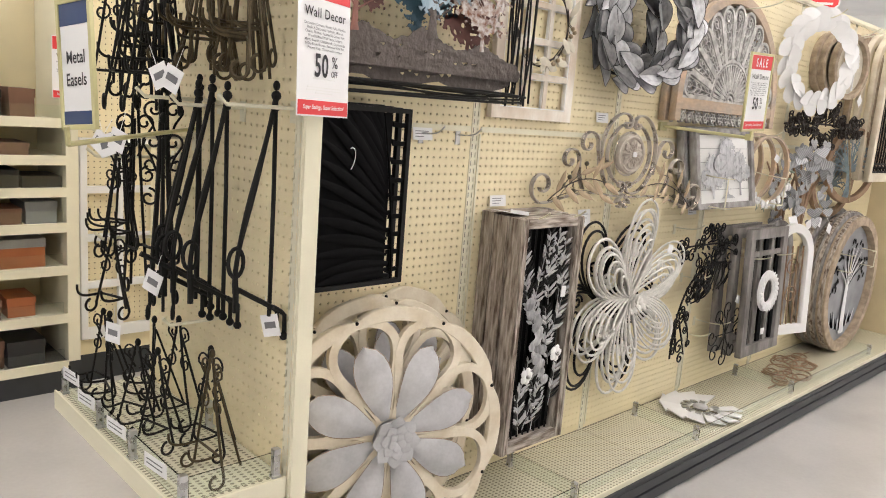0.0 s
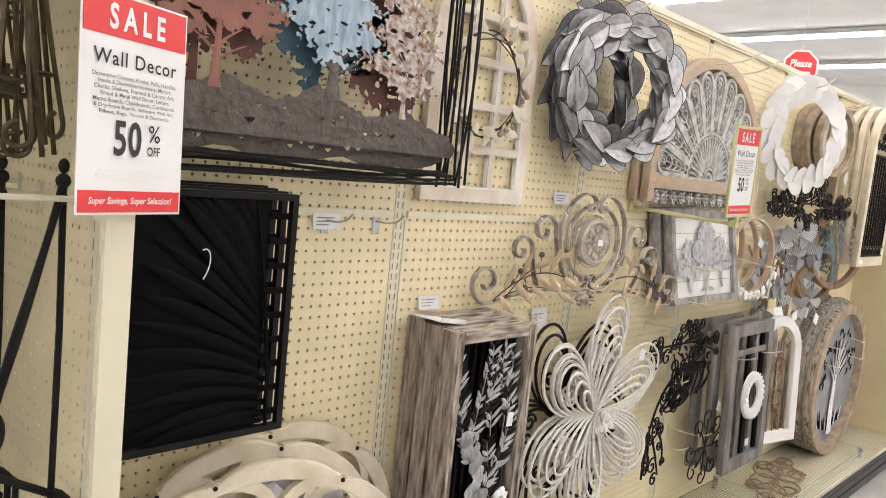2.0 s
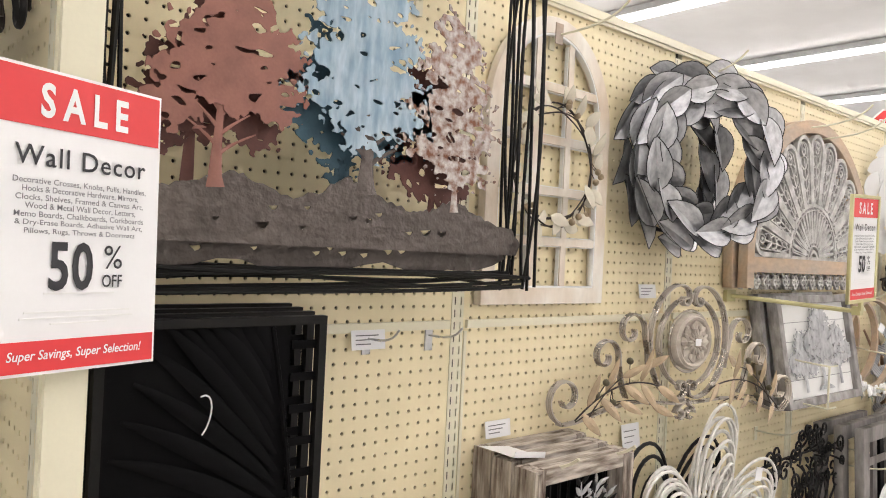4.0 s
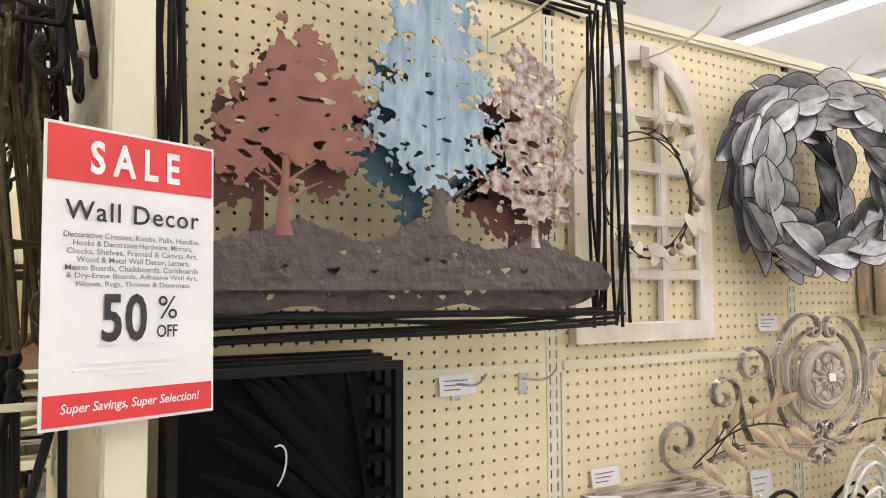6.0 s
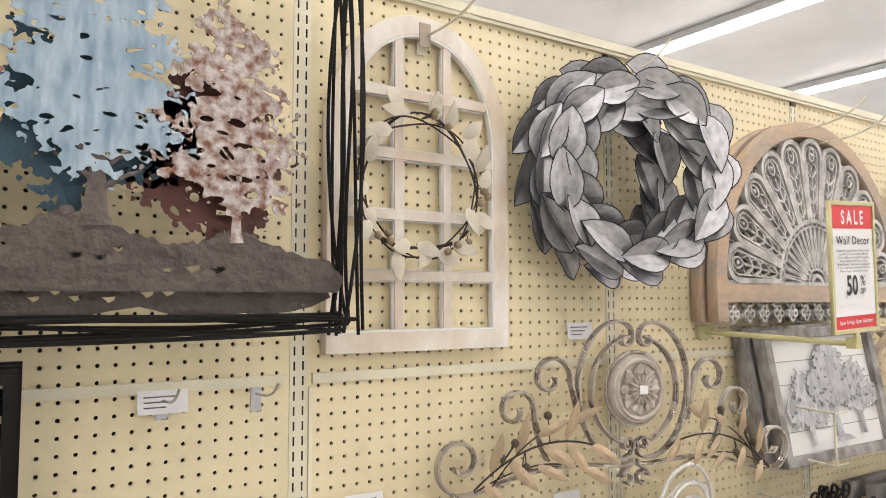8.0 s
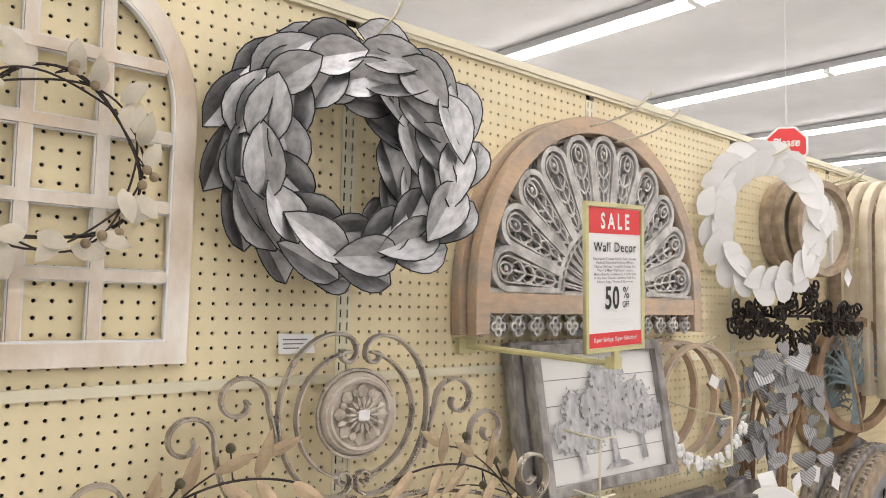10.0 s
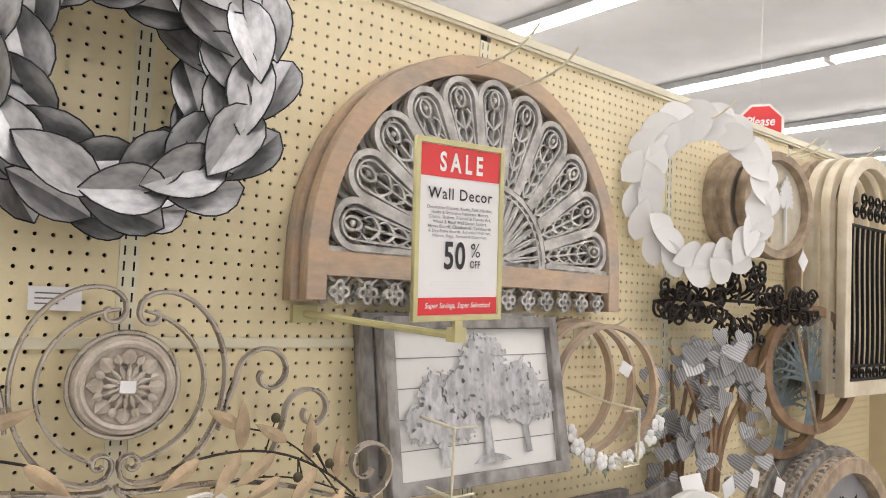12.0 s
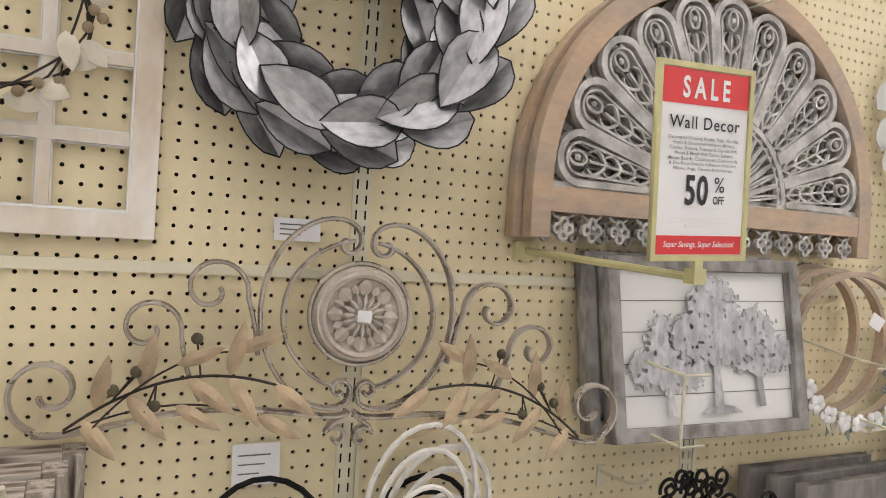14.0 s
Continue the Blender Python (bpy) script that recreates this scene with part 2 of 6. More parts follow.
    def strip(self, pts, w, d, closed=False, y=0.0):
        """A flat band of width w and depth d that follows (x, z) points."""
        n = len(pts)
        vs, fs = [], []
        wide = w if callable(w) else (lambda u: w)
        for i, (x, z) in enumerate(pts):
            a, b = (pts[i - 1], pts[(i + 1) % n]) if closed else (pts[max(i - 1, 0)], pts[min(i + 1, n - 1)])
            dx, dz = b[0] - a[0], b[1] - a[1]
            q = math.hypot(dx, dz) or 1.0
            h = wide(i / max(1, n - 1)) / 2
            ox, oz = -dz / q * h, dx / q * h
            vs += [(x + ox, y - d / 2, z + oz), (x - ox, y - d / 2, z - oz), (x - ox, y + d / 2, z - oz), (x + ox, y + d / 2, z + oz)]
        for i in range(n if closed else n - 1):
            j = (i + 1) % n
            for k in range(4):
                l = (k + 1) % 4
                fs.append((i * 4 + k, j * 4 + k, j * 4 + l, i * 4 + l))
        if not closed:
            fs += [(0, 1, 2, 3), (n * 4 - 1, n * 4 - 2, n * 4 - 3, n * 4 - 4)]
        return self.add(vs, fs)

    def sheet(self, inside, x0, z0, x1, z1, step, thick):
        """Sheet metal cut out where inside(x, z) is above zero."""
        nx, nz = int((x1 - x0) / step), int((z1 - z0) / step)
        val = [[inside(x0 + i * step, z0 + j * step) if 0 < i < nx and 0 < j < nz else -1.0 for j in range(nz + 1)] for i in range(nx + 1)]
        vs, fs, key = [], [], {}

        def vert(k, x, z):
            if k not in key:
                key[k] = len(vs)
                vs.extend(((x, -thick / 2, z), (x, thick / 2, z)))
            return key[k]

        for i in range(nx):
            for j in range(nz):
                ring = ((i, j), (i + 1, j), (i + 1, j + 1), (i, j + 1))
                if all(val[a][b] <= 0 for a, b in ring):
                    continue
                poly, cut = [], []
                for k in range(4):
                    (a, b), (c, d) = ring[k], ring[(k + 1) % 4]
                    p, q = val[a][b], val[c][d]
                    if p > 0:
                        poly.append(vert((a, b), x0 + a * step, z0 + b * step))
                        cut.append(False)
                    if (p > 0) != (q > 0):
                        u = min(0.97, max(0.03, p / (p - q)))
                        poly.append(vert((min(a, c), min(b, d), a == c), x0 + (a + (c - a) * u) * step, z0 + (b + (d - b) * u) * step))
                        cut.append(True)
                fs.append(tuple(poly))
                fs.append(tuple(v + 1 for v in reversed(poly)))
                for k in range(len(poly)):
                    l = (k + 1) % len(poly)
                    if cut[k] and cut[l]:
                        fs.append((poly[l], poly[k], poly[k] + 1, poly[l] + 1))
        return self.add(vs, fs)

    def mesh(self, name, material, smooth=True):
        me = bpy.data.meshes.new(name)
        me.from_pydata(self.v, [], self.f)
        me.materials.append(material)
        if smooth:
            me.polygons.foreach_set("use_smooth", [True] * len(me.polygons))
            me.set_sharp_from_angle(angle=radians(38))
        me.update()
        return me


def part(name, geo, material, parent=None, label="", smooth=True, m=None):
    me = geo if isinstance(geo, bpy.types.Mesh) else geo.mesh(name, material, smooth)
    if isinstance(geo, bpy.types.Mesh) and not me.materials:
        me.materials.append(material)
    ob = new(name, me)
    if parent:
        ob.parent = parent
    if m is not None:
        ob.matrix_basis = m
    if label:
        ob["label"] = label
    return ob


def thing(name, m, label, category, group=""):
    ob = new(name)
    ob.empty_display_size = 0.05
    ob.matrix_basis = m
    return tagged(ob, label, category, group)


def setting(name, geo, material, label, category, smooth=False):
    return tagged(part(name, geo, material, smooth=smooth), label, category, kind="structure")


UPRIGHT = Matrix.Rotation(math.pi / 2, 4, "X")


def from_curve(cu, material, m=UPRIGHT):
    tmp = bpy.data.objects.new("tmp", cu)
    scene.collection.objects.link(tmp)
    bpy.context.view_layer.update()
    me = bpy.data.meshes.new_from_object(tmp.evaluated_get(bpy.context.evaluated_depsgraph_get()))
    bpy.data.objects.remove(tmp)
    bpy.data.curves.remove(cu)
    me.transform(m)
    me.materials.clear()
    me.materials.append(material)
    return me


def plate(loops, thick, material, bevel=0.0):
    """A flat cut-out in the xz plane, facing -y, centred on y = 0; inner loops are holes."""
    cu = bpy.data.curves.new("plate", "CURVE")
    cu.dimensions, cu.fill_mode, cu.extrude = "2D", "BOTH", thick / 2 - bevel
    cu.bevel_depth, cu.bevel_resolution = bevel, 1
    for loop in loops:
        sp = cu.splines.new("POLY")
        sp.points.add(len(loop) - 1)
        for q, (x, z) in zip(sp.points, loop):
            q.co = (x, z, 0, 1)
        sp.use_cyclic_u = True
    return from_curve(cu, material)


def lettering(text, width, height, material, bold=0.0, shear=0.0, spread=1.0):
    """Text centred on the origin in the xz plane, scaled into width and height."""
    cu = bpy.data.curves.new("text", "FONT")
    cu.body, cu.size, cu.offset, cu.shear = text, 1.0, bold, shear
    cu.resolution_u = 3
    cu.space_character = spread
    me = from_curve(cu, material)
    co = np.empty(len(me.vertices) * 3)
    me.vertices.foreach_get("co", co)
    co = co.reshape(-1, 3)
    lo, hi = co.min(0), co.max(0)
    co[:, 0] = (co[:, 0] - (lo[0] + hi[0]) / 2) * width / (hi[0] - lo[0])
    co[:, 2] = (co[:, 2] - (lo[2] + hi[2]) / 2) * height / (hi[2] - lo[2])
    me.vertices.foreach_set("co", co.ravel())
    me.update()
    return me


def rect(x0, z0, x1, z1):
    return [(x0, z0), (x1, z0), (x1, z1), (x0, z1)]


def circle(cx, cz, r, n=40, a0=0.0, a1=360.0, rz=None):
    full = a1 - a0 > 359.9
    k = n if full else n + 1
    return [(cx + r * math.cos(radians(a0 + (a1 - a0) * i / n)), cz + (rz or r) * math.sin(radians(a0 + (a1 - a0) * i / n))) for i in range(k)]


def spiral(cx, cz, r0, r1, a0, a1, y=0.0, n=26):
    return [(cx + (r0 + (r1 - r0) * i / n) * math.cos(radians(a0 + (a1 - a0) * i / n)), y, cz + (r0 + (r1 - r0) * i / n) * math.sin(radians(a0 + (a1 - a0) * i / n))) for i in range(n + 1)]


def bez(*p, n=16):
    """A smooth curve through control points (Bezier of any degree)."""
    p = [Vector(q) for q in p]
    out = []
    for i in range(n + 1):
        u, row = i / n, p
        while len(row) > 1:
            row = [a.lerp(b, u) for a, b in zip(row, row[1:])]
        out.append(row[0])
    return out

# ---- the shop: floor, ceiling, closing walls ----
TOP = 2.04
X0, X1, Y0, Y1 = -5.0, 17.0, -6.0, 9.0
setting("floor", Geo().box((X0, Y0, -0.1), (X1, Y1, 0)), FLOOR, "polished pale grey shop floor with soft reflections", "floor")
ceil = Geo().box((X0, Y0, CEIL), (X1, Y1, CEIL + 0.1))
setting("ceiling", ceil, CEILM, "plain white shop ceiling", "ceiling")
for n, a, b in (("north", (X0, Y1, 0), (X1, Y1 + 0.1, CEIL)), ("south", (X0, Y0 - 0.1, 0), (X1, Y0, CEIL)), ("east", (X1, Y0, 0), (X1 + 0.1, Y1, CEIL)), ("west", (X0 - 0.1, Y0, 0), (X0, Y1, CEIL))):
    setting("wall_" + n, Geo().box(a, b), WHITE, "plain white painted shop wall", "wall")


def strip_light(x):
    t = thing("ceiling_light", pose(x, 0.5, CEIL), "long white fluorescent strip light under the ceiling", "ceiling light", "strip lights")
    part("housing", Geo().box((-0.088, -8.4, -0.075), (0.088, 8.4, -0.011)), GREYM, t, "grey metal housing")
    for i in range(7):
        y = -8.4 + 2.4 * i
        part("tube", Geo().tube([(0.045, y + 0.03, -0.095), (0.045, y + 2.37, -0.095)], 0.019, 8), TUBE, t, "glowing white tube")
        part("tube", Geo().tube([(-0.045, y + 0.03, -0.095), (-0.045, y + 2.37, -0.095)], 0.019, 8), TUBE, t, "glowing white tube")
        part("end_cap", Geo().box((-0.08, y - 0.028, -0.115), (0.08, y + 0.028, -0.0755)), WHITE, t)


for sx in STRIPS:
    strip_light(sx)

# ---- the gondola: pegboard bays between slotted uprights ----
PITCH, MARGIN, ROW0 = 0.0254, 0.038, 1.24
POSTS = [1.238 + 0.762 * i for i in range(7)]
WING = 5.80


def perforated(cols, rows, w, h, z_lo, z_hi, x_lo, x_hi, round_hole=True):
    """A board 5 mm thick in the xz plane with a real hole at every column and row."""
    g = Geo()
    n = 8
    ang = [2 * math.pi * (k + 0.5) / n for k in range(n)]
    half = PITCH / 2
    for cx in cols:
        for cz in rows:
            vs, fs = [], []
            outer = [(1, 0.4142), (0.4142, 1), (-0.4142, 1), (-1, 0.4142), (-1, -0.4142), (-0.4142, -1), (0.4142, -1), (1, -0.4142)]
            for (ox, oz), a in zip(outer, ang):
                ux, uz = max(-1, min(1, ox)), max(-1, min(1, oz))
                vs.append((cx + half * ux, 0, cz + half * uz))
            for a in ang:
                vs.append((cx + w * math.cos(a), 0, cz + h * math.sin(a)))
            for a in ang:
                vs.append((cx + w * math.cos(a), 0.005, cz + h * math.sin(a)))
            for s, t in ((1, 1), (-1, 1), (-1, -1), (1, -1)):
                vs.append((cx + half * s, 0, cz + half * t))
            for k in range(n):
                l = (k + 1) % n
                fs.append((k, 8 + k, 8 + l, l))
                fs.append((8 + k, 16 + k, 16 + l, 8 + l))
            fs += [(24, 0, 1), (25, 2, 3), (26, 4, 5), (27, 6, 7)]
            g.add(vs, fs)
    c0, c1, r0, r1 = min(cols) - half, max(cols) + half, min(rows) - half, max(rows) + half
    for a in ((x_lo, z_lo, c0, z_hi), (c1, z_lo, x_hi, z_hi), (c0, z_lo, c1, r0), (c0, r1, c1, z_hi)):
        if a[2] - a[0] > 1e-4 and a[3] - a[1] > 1e-4:
            g.add([(a[0], 0, a[1]), (a[2], 0, a[1]), (a[2], 0, a[3]), (a[0], 0, a[3])], [(0, 1, 2, 3)])
    return g


def slotted(x, z_lo, z_hi, wide=0.032):
    """A steel upright with two columns of vertical slots."""
    g = Geo()
    rows = int((z_hi - z_lo) / PITCH)
    xs = (-wide / 2, -0.0095, -0.0065, 0.0065, 0.0095, wide / 2)
    for i in range(rows):
        z = z_lo + i * PITCH
        for k in range(5):
            a, b = x + xs[k], x + xs[k + 1]
            if k in (1, 3):
                for lo, hi in ((z, z + 0.005), (z + 0.0205, z + PITCH)):
                    g.add([(a, 0, lo), (b, 0, lo), (b, 0, hi), (a, 0, hi)], [(0, 1, 2, 3)])
            else:
                g.add([(a, 0, z), (b, 0, z), (b, 0, z + PITCH), (a, 0, z + PITCH)], [(0, 1, 2, 3)])
    for s in (-1, 1):
        e = x + s * wide / 2
        g.add([(e, 0, z_lo), (e, 0, z_hi), (e, 0.02, z_hi), (e, 0.02, z_lo)], [(0, 1, 2, 3)])
    return g


DECK = 0.12
ROWS = [ROW0 + PITCH * r for r in range(-43, 31)]
# added sheet, coloured dark so the peg holes look shaded
setting("wall_gondola_shade_sheet", Geo().box((1.20, 0.012, 0), (WING, 0.045, TOP - 0.021)), GAPSHADE, "added dark sheet that paints the shade behind the pegboard holes", "wall panel")
for b in range(6):
    lo, hi = POSTS[b], POSTS[b + 1]
    cols = [lo + MARGIN + PITCH * k for k in range(28)]
    if hi > WING:
        hi = WING + 0.016
        cols = [c for c in cols if c < WING - 0.02]
    if hi - lo < 0.1:
        continue
    setting("wall_pegboard_%d" % (b + 1), perforated(cols, ROWS, 0.0034, 0.0034, 0.12, TOP - 0.02, lo + 0.016, hi - 0.016), CREAM, "cream yellow pegboard panel with rows of holes", "pegboard")
    rail = Geo().box((lo + 0.024, -0.0075, 1.2960), (hi - 0.024, -0.0005, 1.3130))
    setting("trim_rail_%d" % (b + 1), rail, STEEL, "narrow cream rail across the pegboard", "trim")
    setting("trim_seam_%d" % (b + 1), Geo().box((lo + 0.019, -0.004, 0.135), (lo + 0.026, -0.0005, 1.29)), STEEL, "thin cream edge strip of the pegboard", "trim")
for i, x in enumerate(POSTS[:6]):
    ob = setting("trim_upright_%d" % (i + 1), slotted(x, 0.12, TOP - 0.02), STEEL, "cream slotted steel upright between pegboard bays", "upright")
    ob.location.y = -0.002
setting("trim_top", Geo().box((1.20, -0.014, TOP - 0.02), (WING, 0.085, TOP)).box((1.20, -0.010, TOP - 0.028), (WING, -0.002, TOP - 0.0205)), STEEL, "cream steel cap along the top of the gondola", "trim")
# back side of the gondola, unseen
setting("wall_gondola_back", Geo().box((1.20, 0.065, 0), (WING, 0.080, TOP - 0.021)), CREAM, "plain cream back of the gondola", "wall panel")
setting("wall_wing", Geo().box((WING, -0.42, 0.0), (WING + 0.04, 0.50, TOP)), mat("tan_panel", (0.64, 0.54, 0.35), 0.55, var=0.04, scale=6, bump=0.05), "plain tan panel that closes the display", "wall panel")

# base deck, perforated, with charcoal kick
deckmat = mat("perforated_deck", (0.64, 0.61, 0.455), 0.45, var=0.03, scale=6, bump=0.02)
nt = deckmat.node_tree
co = nt.nodes.new("ShaderNodeTexCoord")
vm = nt.nodes.new("ShaderNodeVectorMath")
vm.operation = "MULTIPLY"
vm.inputs[1].default_value = (55, 78, 1)
fr = nt.nodes.new("ShaderNodeVectorMath")
fr.operation = "FRACTION"
sub = nt.nodes.new("ShaderNodeVectorMath")
sub.operation = "SUBTRACT"
sub.inputs[1].default_value = (0.5, 0.5, 0)
flat = nt.nodes.new("ShaderNodeVectorMath")
flat.operation = "MULTIPLY"
flat.inputs[1].default_value = (1, 1, 0)
ln = nt.nodes.new("ShaderNodeVectorMath")
ln.operation = "LENGTH"
lt = nt.nodes.new("ShaderNodeMath")
lt.operation = "LESS_THAN"
lt.inputs[1].default_value = 0.28
nt.links.new(co.outputs["Object"], vm.inputs[0])
nt.links.new(vm.outputs[0], fr.inputs[0])
nt.links.new(fr.outputs[0], sub.inputs[0])
nt.links.new(sub.outputs[0], flat.inputs[0])
nt.links.new(flat.outputs[0], ln.inputs[0])
nt.links.new(ln.outputs["Value"], lt.inputs[0])
bs = nt.nodes["Principled BSDF"]
link = bs.inputs["Base Color"].links[0].from_socket
mx = nt.nodes.new("ShaderNodeMix")
mx.data_type = "RGBA"
mx.inputs["B"].default_value = (0.22, 0.20, 0.13, 1)
nt.links.new(lt.outputs[0], mx.inputs["Factor"])
nt.links.new(link, mx.inputs["A"])
nt.links.new(mx.outputs["Result"], bs.inputs["Base Color"])

for b in range(6):
    lo, hi = max(POSTS[b], 1.20), min(POSTS[b + 1], WING) - 0.003
    if hi - lo < 0.05:
        continue
    setting("shelf_deck_%d" % (b + 1), Geo().box((lo, -0.372, DECK - 0.028), (hi, -0.003, DECK)), deckmat, "cream perforated steel base deck", "shelf deck")
    setting("trim_deck_lip_%d" % (b + 1), Geo().box((lo, -0.378, DECK - 0.05), (hi, -0.3725, DECK + 0.004)), STEEL, "cream steel lip of the base deck", "trim")
kick = Geo().box((1.20, -0.385, 0.0), (WING, -0.37, DECK - 0.052))
kick.box((1.20, -0.398, 0.012), (WING, -0.3855, 0.052)).box((1.20, -0.394, 0.058), (WING, -0.3855, 0.092)).box((1.20, -0.389, 0.092), (WING, -0.379, 0.106))
setting("baseboard_kick", kick, KICK, "ribbed charcoal plastic bumper along the gondola foot", "kick plate")


def deck_clip(x, y, h=0.06):
    t = thing("deck_clip", pose(x, y, DECK), "small grey metal clip that holds the glass divider", "clip", "divider clips")
    part("body", Geo().box((-0.006, -0.010, 0), (0.006, 0.010, h)).box((-0.010, -0.012, 0), (0.010, 0.012, 0.004)), CHROME, t)


def pane(a, b, h=0.052):
    t = thing("glass_divider", pose(0, 0, DECK), "low clear glass divider standing on the deck", "divider", "glass dividers")
    d = (Vector((*b, 0)) - Vector((*a, 0)))
    m = Matrix.Translation((*a, 0.004)) @ Matrix.Rotation(math.atan2(d.y, d.x), 4, "Z")
    ob = part("pane", Geo().box((0.012, -0.0015, 0), (d.length - 0.012, 0.0015, h), m), GLASS, t, smooth=False)
    ob.visible_shadow = False


for i, x in enumerate((1.46, 2.27, 3.085, 4.03, 5.17)):
    deck_clip(x, -0.335)
    deck_clip(x, -0.05)
    pane((x, -0.335), (x, -0.05))
for a, b in ((1.46, 2.27), (2.27, 3.085), (3.085, 4.03), (4.03, 5.17)):
    pane((a, -0.345), (b, -0.345), 0.045)
# ---- signs ----
SMALL = ("Decorative Crosses, Knobs, Pulls, Handles,", "Hooks & Decorative Hardware, Mirrors,", "Clocks, Shelves, Framed & Canvas Art,", "Wood & Metal Wall Decor, Letters,", "Memo Boards, Chalkboards, Corkboards", "& Dry-Erase Boards, Adhesive Wall Art,", "Pillows, Rugs, Throws & Doormats")


def sale_sign(m, framed, label, w=0.178, h=0.279, detail=True):
    t = thing("sale_sign", m, label, "sign", "sale signs")
    g = Geo().box((-w / 2, -0.0006, -h / 2), (w / 2, 0.0006, h / 2))
    part("card", g, PAPER, t, "white printed card", smooth=False)
    part("band", Geo().box((-w / 2 + 0.003, -0.0016, h / 2 - 0.054), (w / 2 - 0.003, -0.0008, h / 2 - 0.003)), RED, t, "red band at the top", smooth=False)
    part("band", Geo().box((-w / 2 + 0.003, -0.0016, -h / 2 + 0.003), (w / 2 - 0.003, -0.0008, -h / 2 + 0.031)), RED, t, "red band at the foot", smooth=False)

    def line(text, cx, cz, lw, lh, mt, bold=0.0, shear=0.0, spread=1.0):
        part("lettering", lettering(text, lw, lh, mt, bold, shear, spread), mt, t, m=pose(cx, -0.0022, cz))

    s = w / 0.178
    line("SALE", 0, h / 2 - 0.029, 0.094 * s, 0.0325, PAPER, 0.03, 0, 1.55)
    line("Wall Decor", 0, h / 2 - 0.0805, 0.140 * s, 0.0185, INK, 0.008, 0, 1.12)
    for i, text in enumerate(SMALL):
        line(text, 0, h / 2 - 0.1035 - 0.0076 * i, (0.142, 0.124, 0.136, 0.118, 0.138, 0.136, 0.118)[i] * s, 0.0062, GREYINK, 0.006)
    line("50", -0.011, -0.0405, 0.046 * s, 0.046, INK, 0.022, 0, 1.06)
    line("%", 0.0345, -0.031, 0.021 * s, 0.023, INK)
    line("OFF", 0.034, -0.0545, 0.023 * s, 0.0125, INK, 0.01)
    for z, lw in ((-0.066, 0.075), (-0.083, 0.112), (-0.0885, 0.12), (-0.094, 0.06)):
        part("small_print", Geo().box((-lw / 2, -0.0016, z - 0.0008), (lw / 2, -0.0008, z + 0.0008)), WHITE, t, "faint grey small print", smooth=False)
    line("Super Savings, Super Selection!", 0, -h / 2 + 0.017, 0.142 * s, 0.0115, PAPER, 0.012, 0.2)
    if framed:
        f = 0.006
        part("frame", plate([rect(-w / 2 - f, -h / 2 - f, w / 2 + f, h / 2 + f), rect(-w / 2 + 0.001, -h / 2 + 0.001, w / 2 - 0.001, h / 2 - 0.001)], 0.009, OLIVE, 0.001), OLIVE, t, "olive cream plastic frame")
        part("stem", Geo().box((-0.008, -0.004, -h / 2 - 0.030), (0.008, 0.004, -h / 2 - 0.006)), OLIVE, t)
    return t


sale_sign(pose(1.178, -0.366, 1.463, -2, 0.6, 21), False, "white and red sale card taped by the end post")
sale_sign(pose(3.176, -0.338, 1.512, 1, -2.6, 0), True, "white and red sale card in an olive plastic frame", 0.178, 0.279)
arm = thing("sign_arm", pose(3.09, 0, 1.352), "cream steel arm that carries the framed sale card", "bracket")
part("bar", Geo().tube([(-0.005, -0.004, 0.008), (0.10, -0.326, -0.012)], 0.0065, 8), OLIVE, arm)
part("plate", Geo().box((-0.030, -0.012, -0.010), (0.022, -0.0006, 0.024)), OLIVE, arm)
part("socket", Geo().box((0.088, -0.336, -0.022), (0.113, -0.314, 0.002)), OLIVE, arm)


# ---- price labels and hooks on the board ----
def price_label(x, z, w=0.075, h=0.036, y=-0.010, tilt=-8):
    t = thing("price_label", pose(x, y, z, tilt), "white paper price label on the pegboard", "label", "price labels")
    part("card", Geo().box((-w / 2, -0.0006, -h / 2), (w / 2, 0.0004, h / 2)), PAPER, t, smooth=False)
    for i in range(3):
        part("print", Geo().box((-w * 0.38, -0.0014, h * (0.22 - 0.22 * i) - 0.001), (w * (0.30 - 0.12 * i), -0.0008, h * (0.22 - 0.22 * i) + 0.001)), GREYINK, t, smooth=False)
    return t


def peg_hook(x, z, reach, material, rise=12, drop=0.0, r=0.0028, label="cream steel display hook on the pegboard"):
    t = thing("peg_hook", pose(x, 0, z), label, "hook", "peg hooks")
    a = radians(rise)
    pts = bez((0, -0.0005, 0), (0, -reach * 0.5, 0), (0, -reach * 0.8, 0), (0, -reach, 0.02 + reach * math.sin(a) * 0.35), n=8)
    part("rod", Geo().tube(pts, r, 6), material, t)
    part("plate", Geo().box((-0.009, -0.004, -0.030), (0.009, -0.0006, 0.012)), material, t)
    return t


for x, z in ((1.775, 1.283), (2.655, 1.372), (2.125, 1.078), (3.47, 1.395), (3.42, 1.0)):
    price_label(x, z)
price_label(2.612, 1.0, 0.075, 0.064)
for x, z, d in ((1.775, 1.285, 0.10), (1.925, 1.285, 0.10)):
    peg_hook(x, z, d, CHROME, 8, r=0.0022, label="bright wire hook on the pegboard")
for x, z, d in ((1.86, 1.93, 0.24), (2.245, 1.945, 0.22), (3.44, 1.905, 0.25), (3.56, 1.885, 0.25), (4.26, 1.93, 0.22), (4.72, 1.90, 0.24), (4.78, 1.90, 0.24), (2.72, 1.93, 0.22)):
    peg_hook(x, z, d, HOOK, 22)


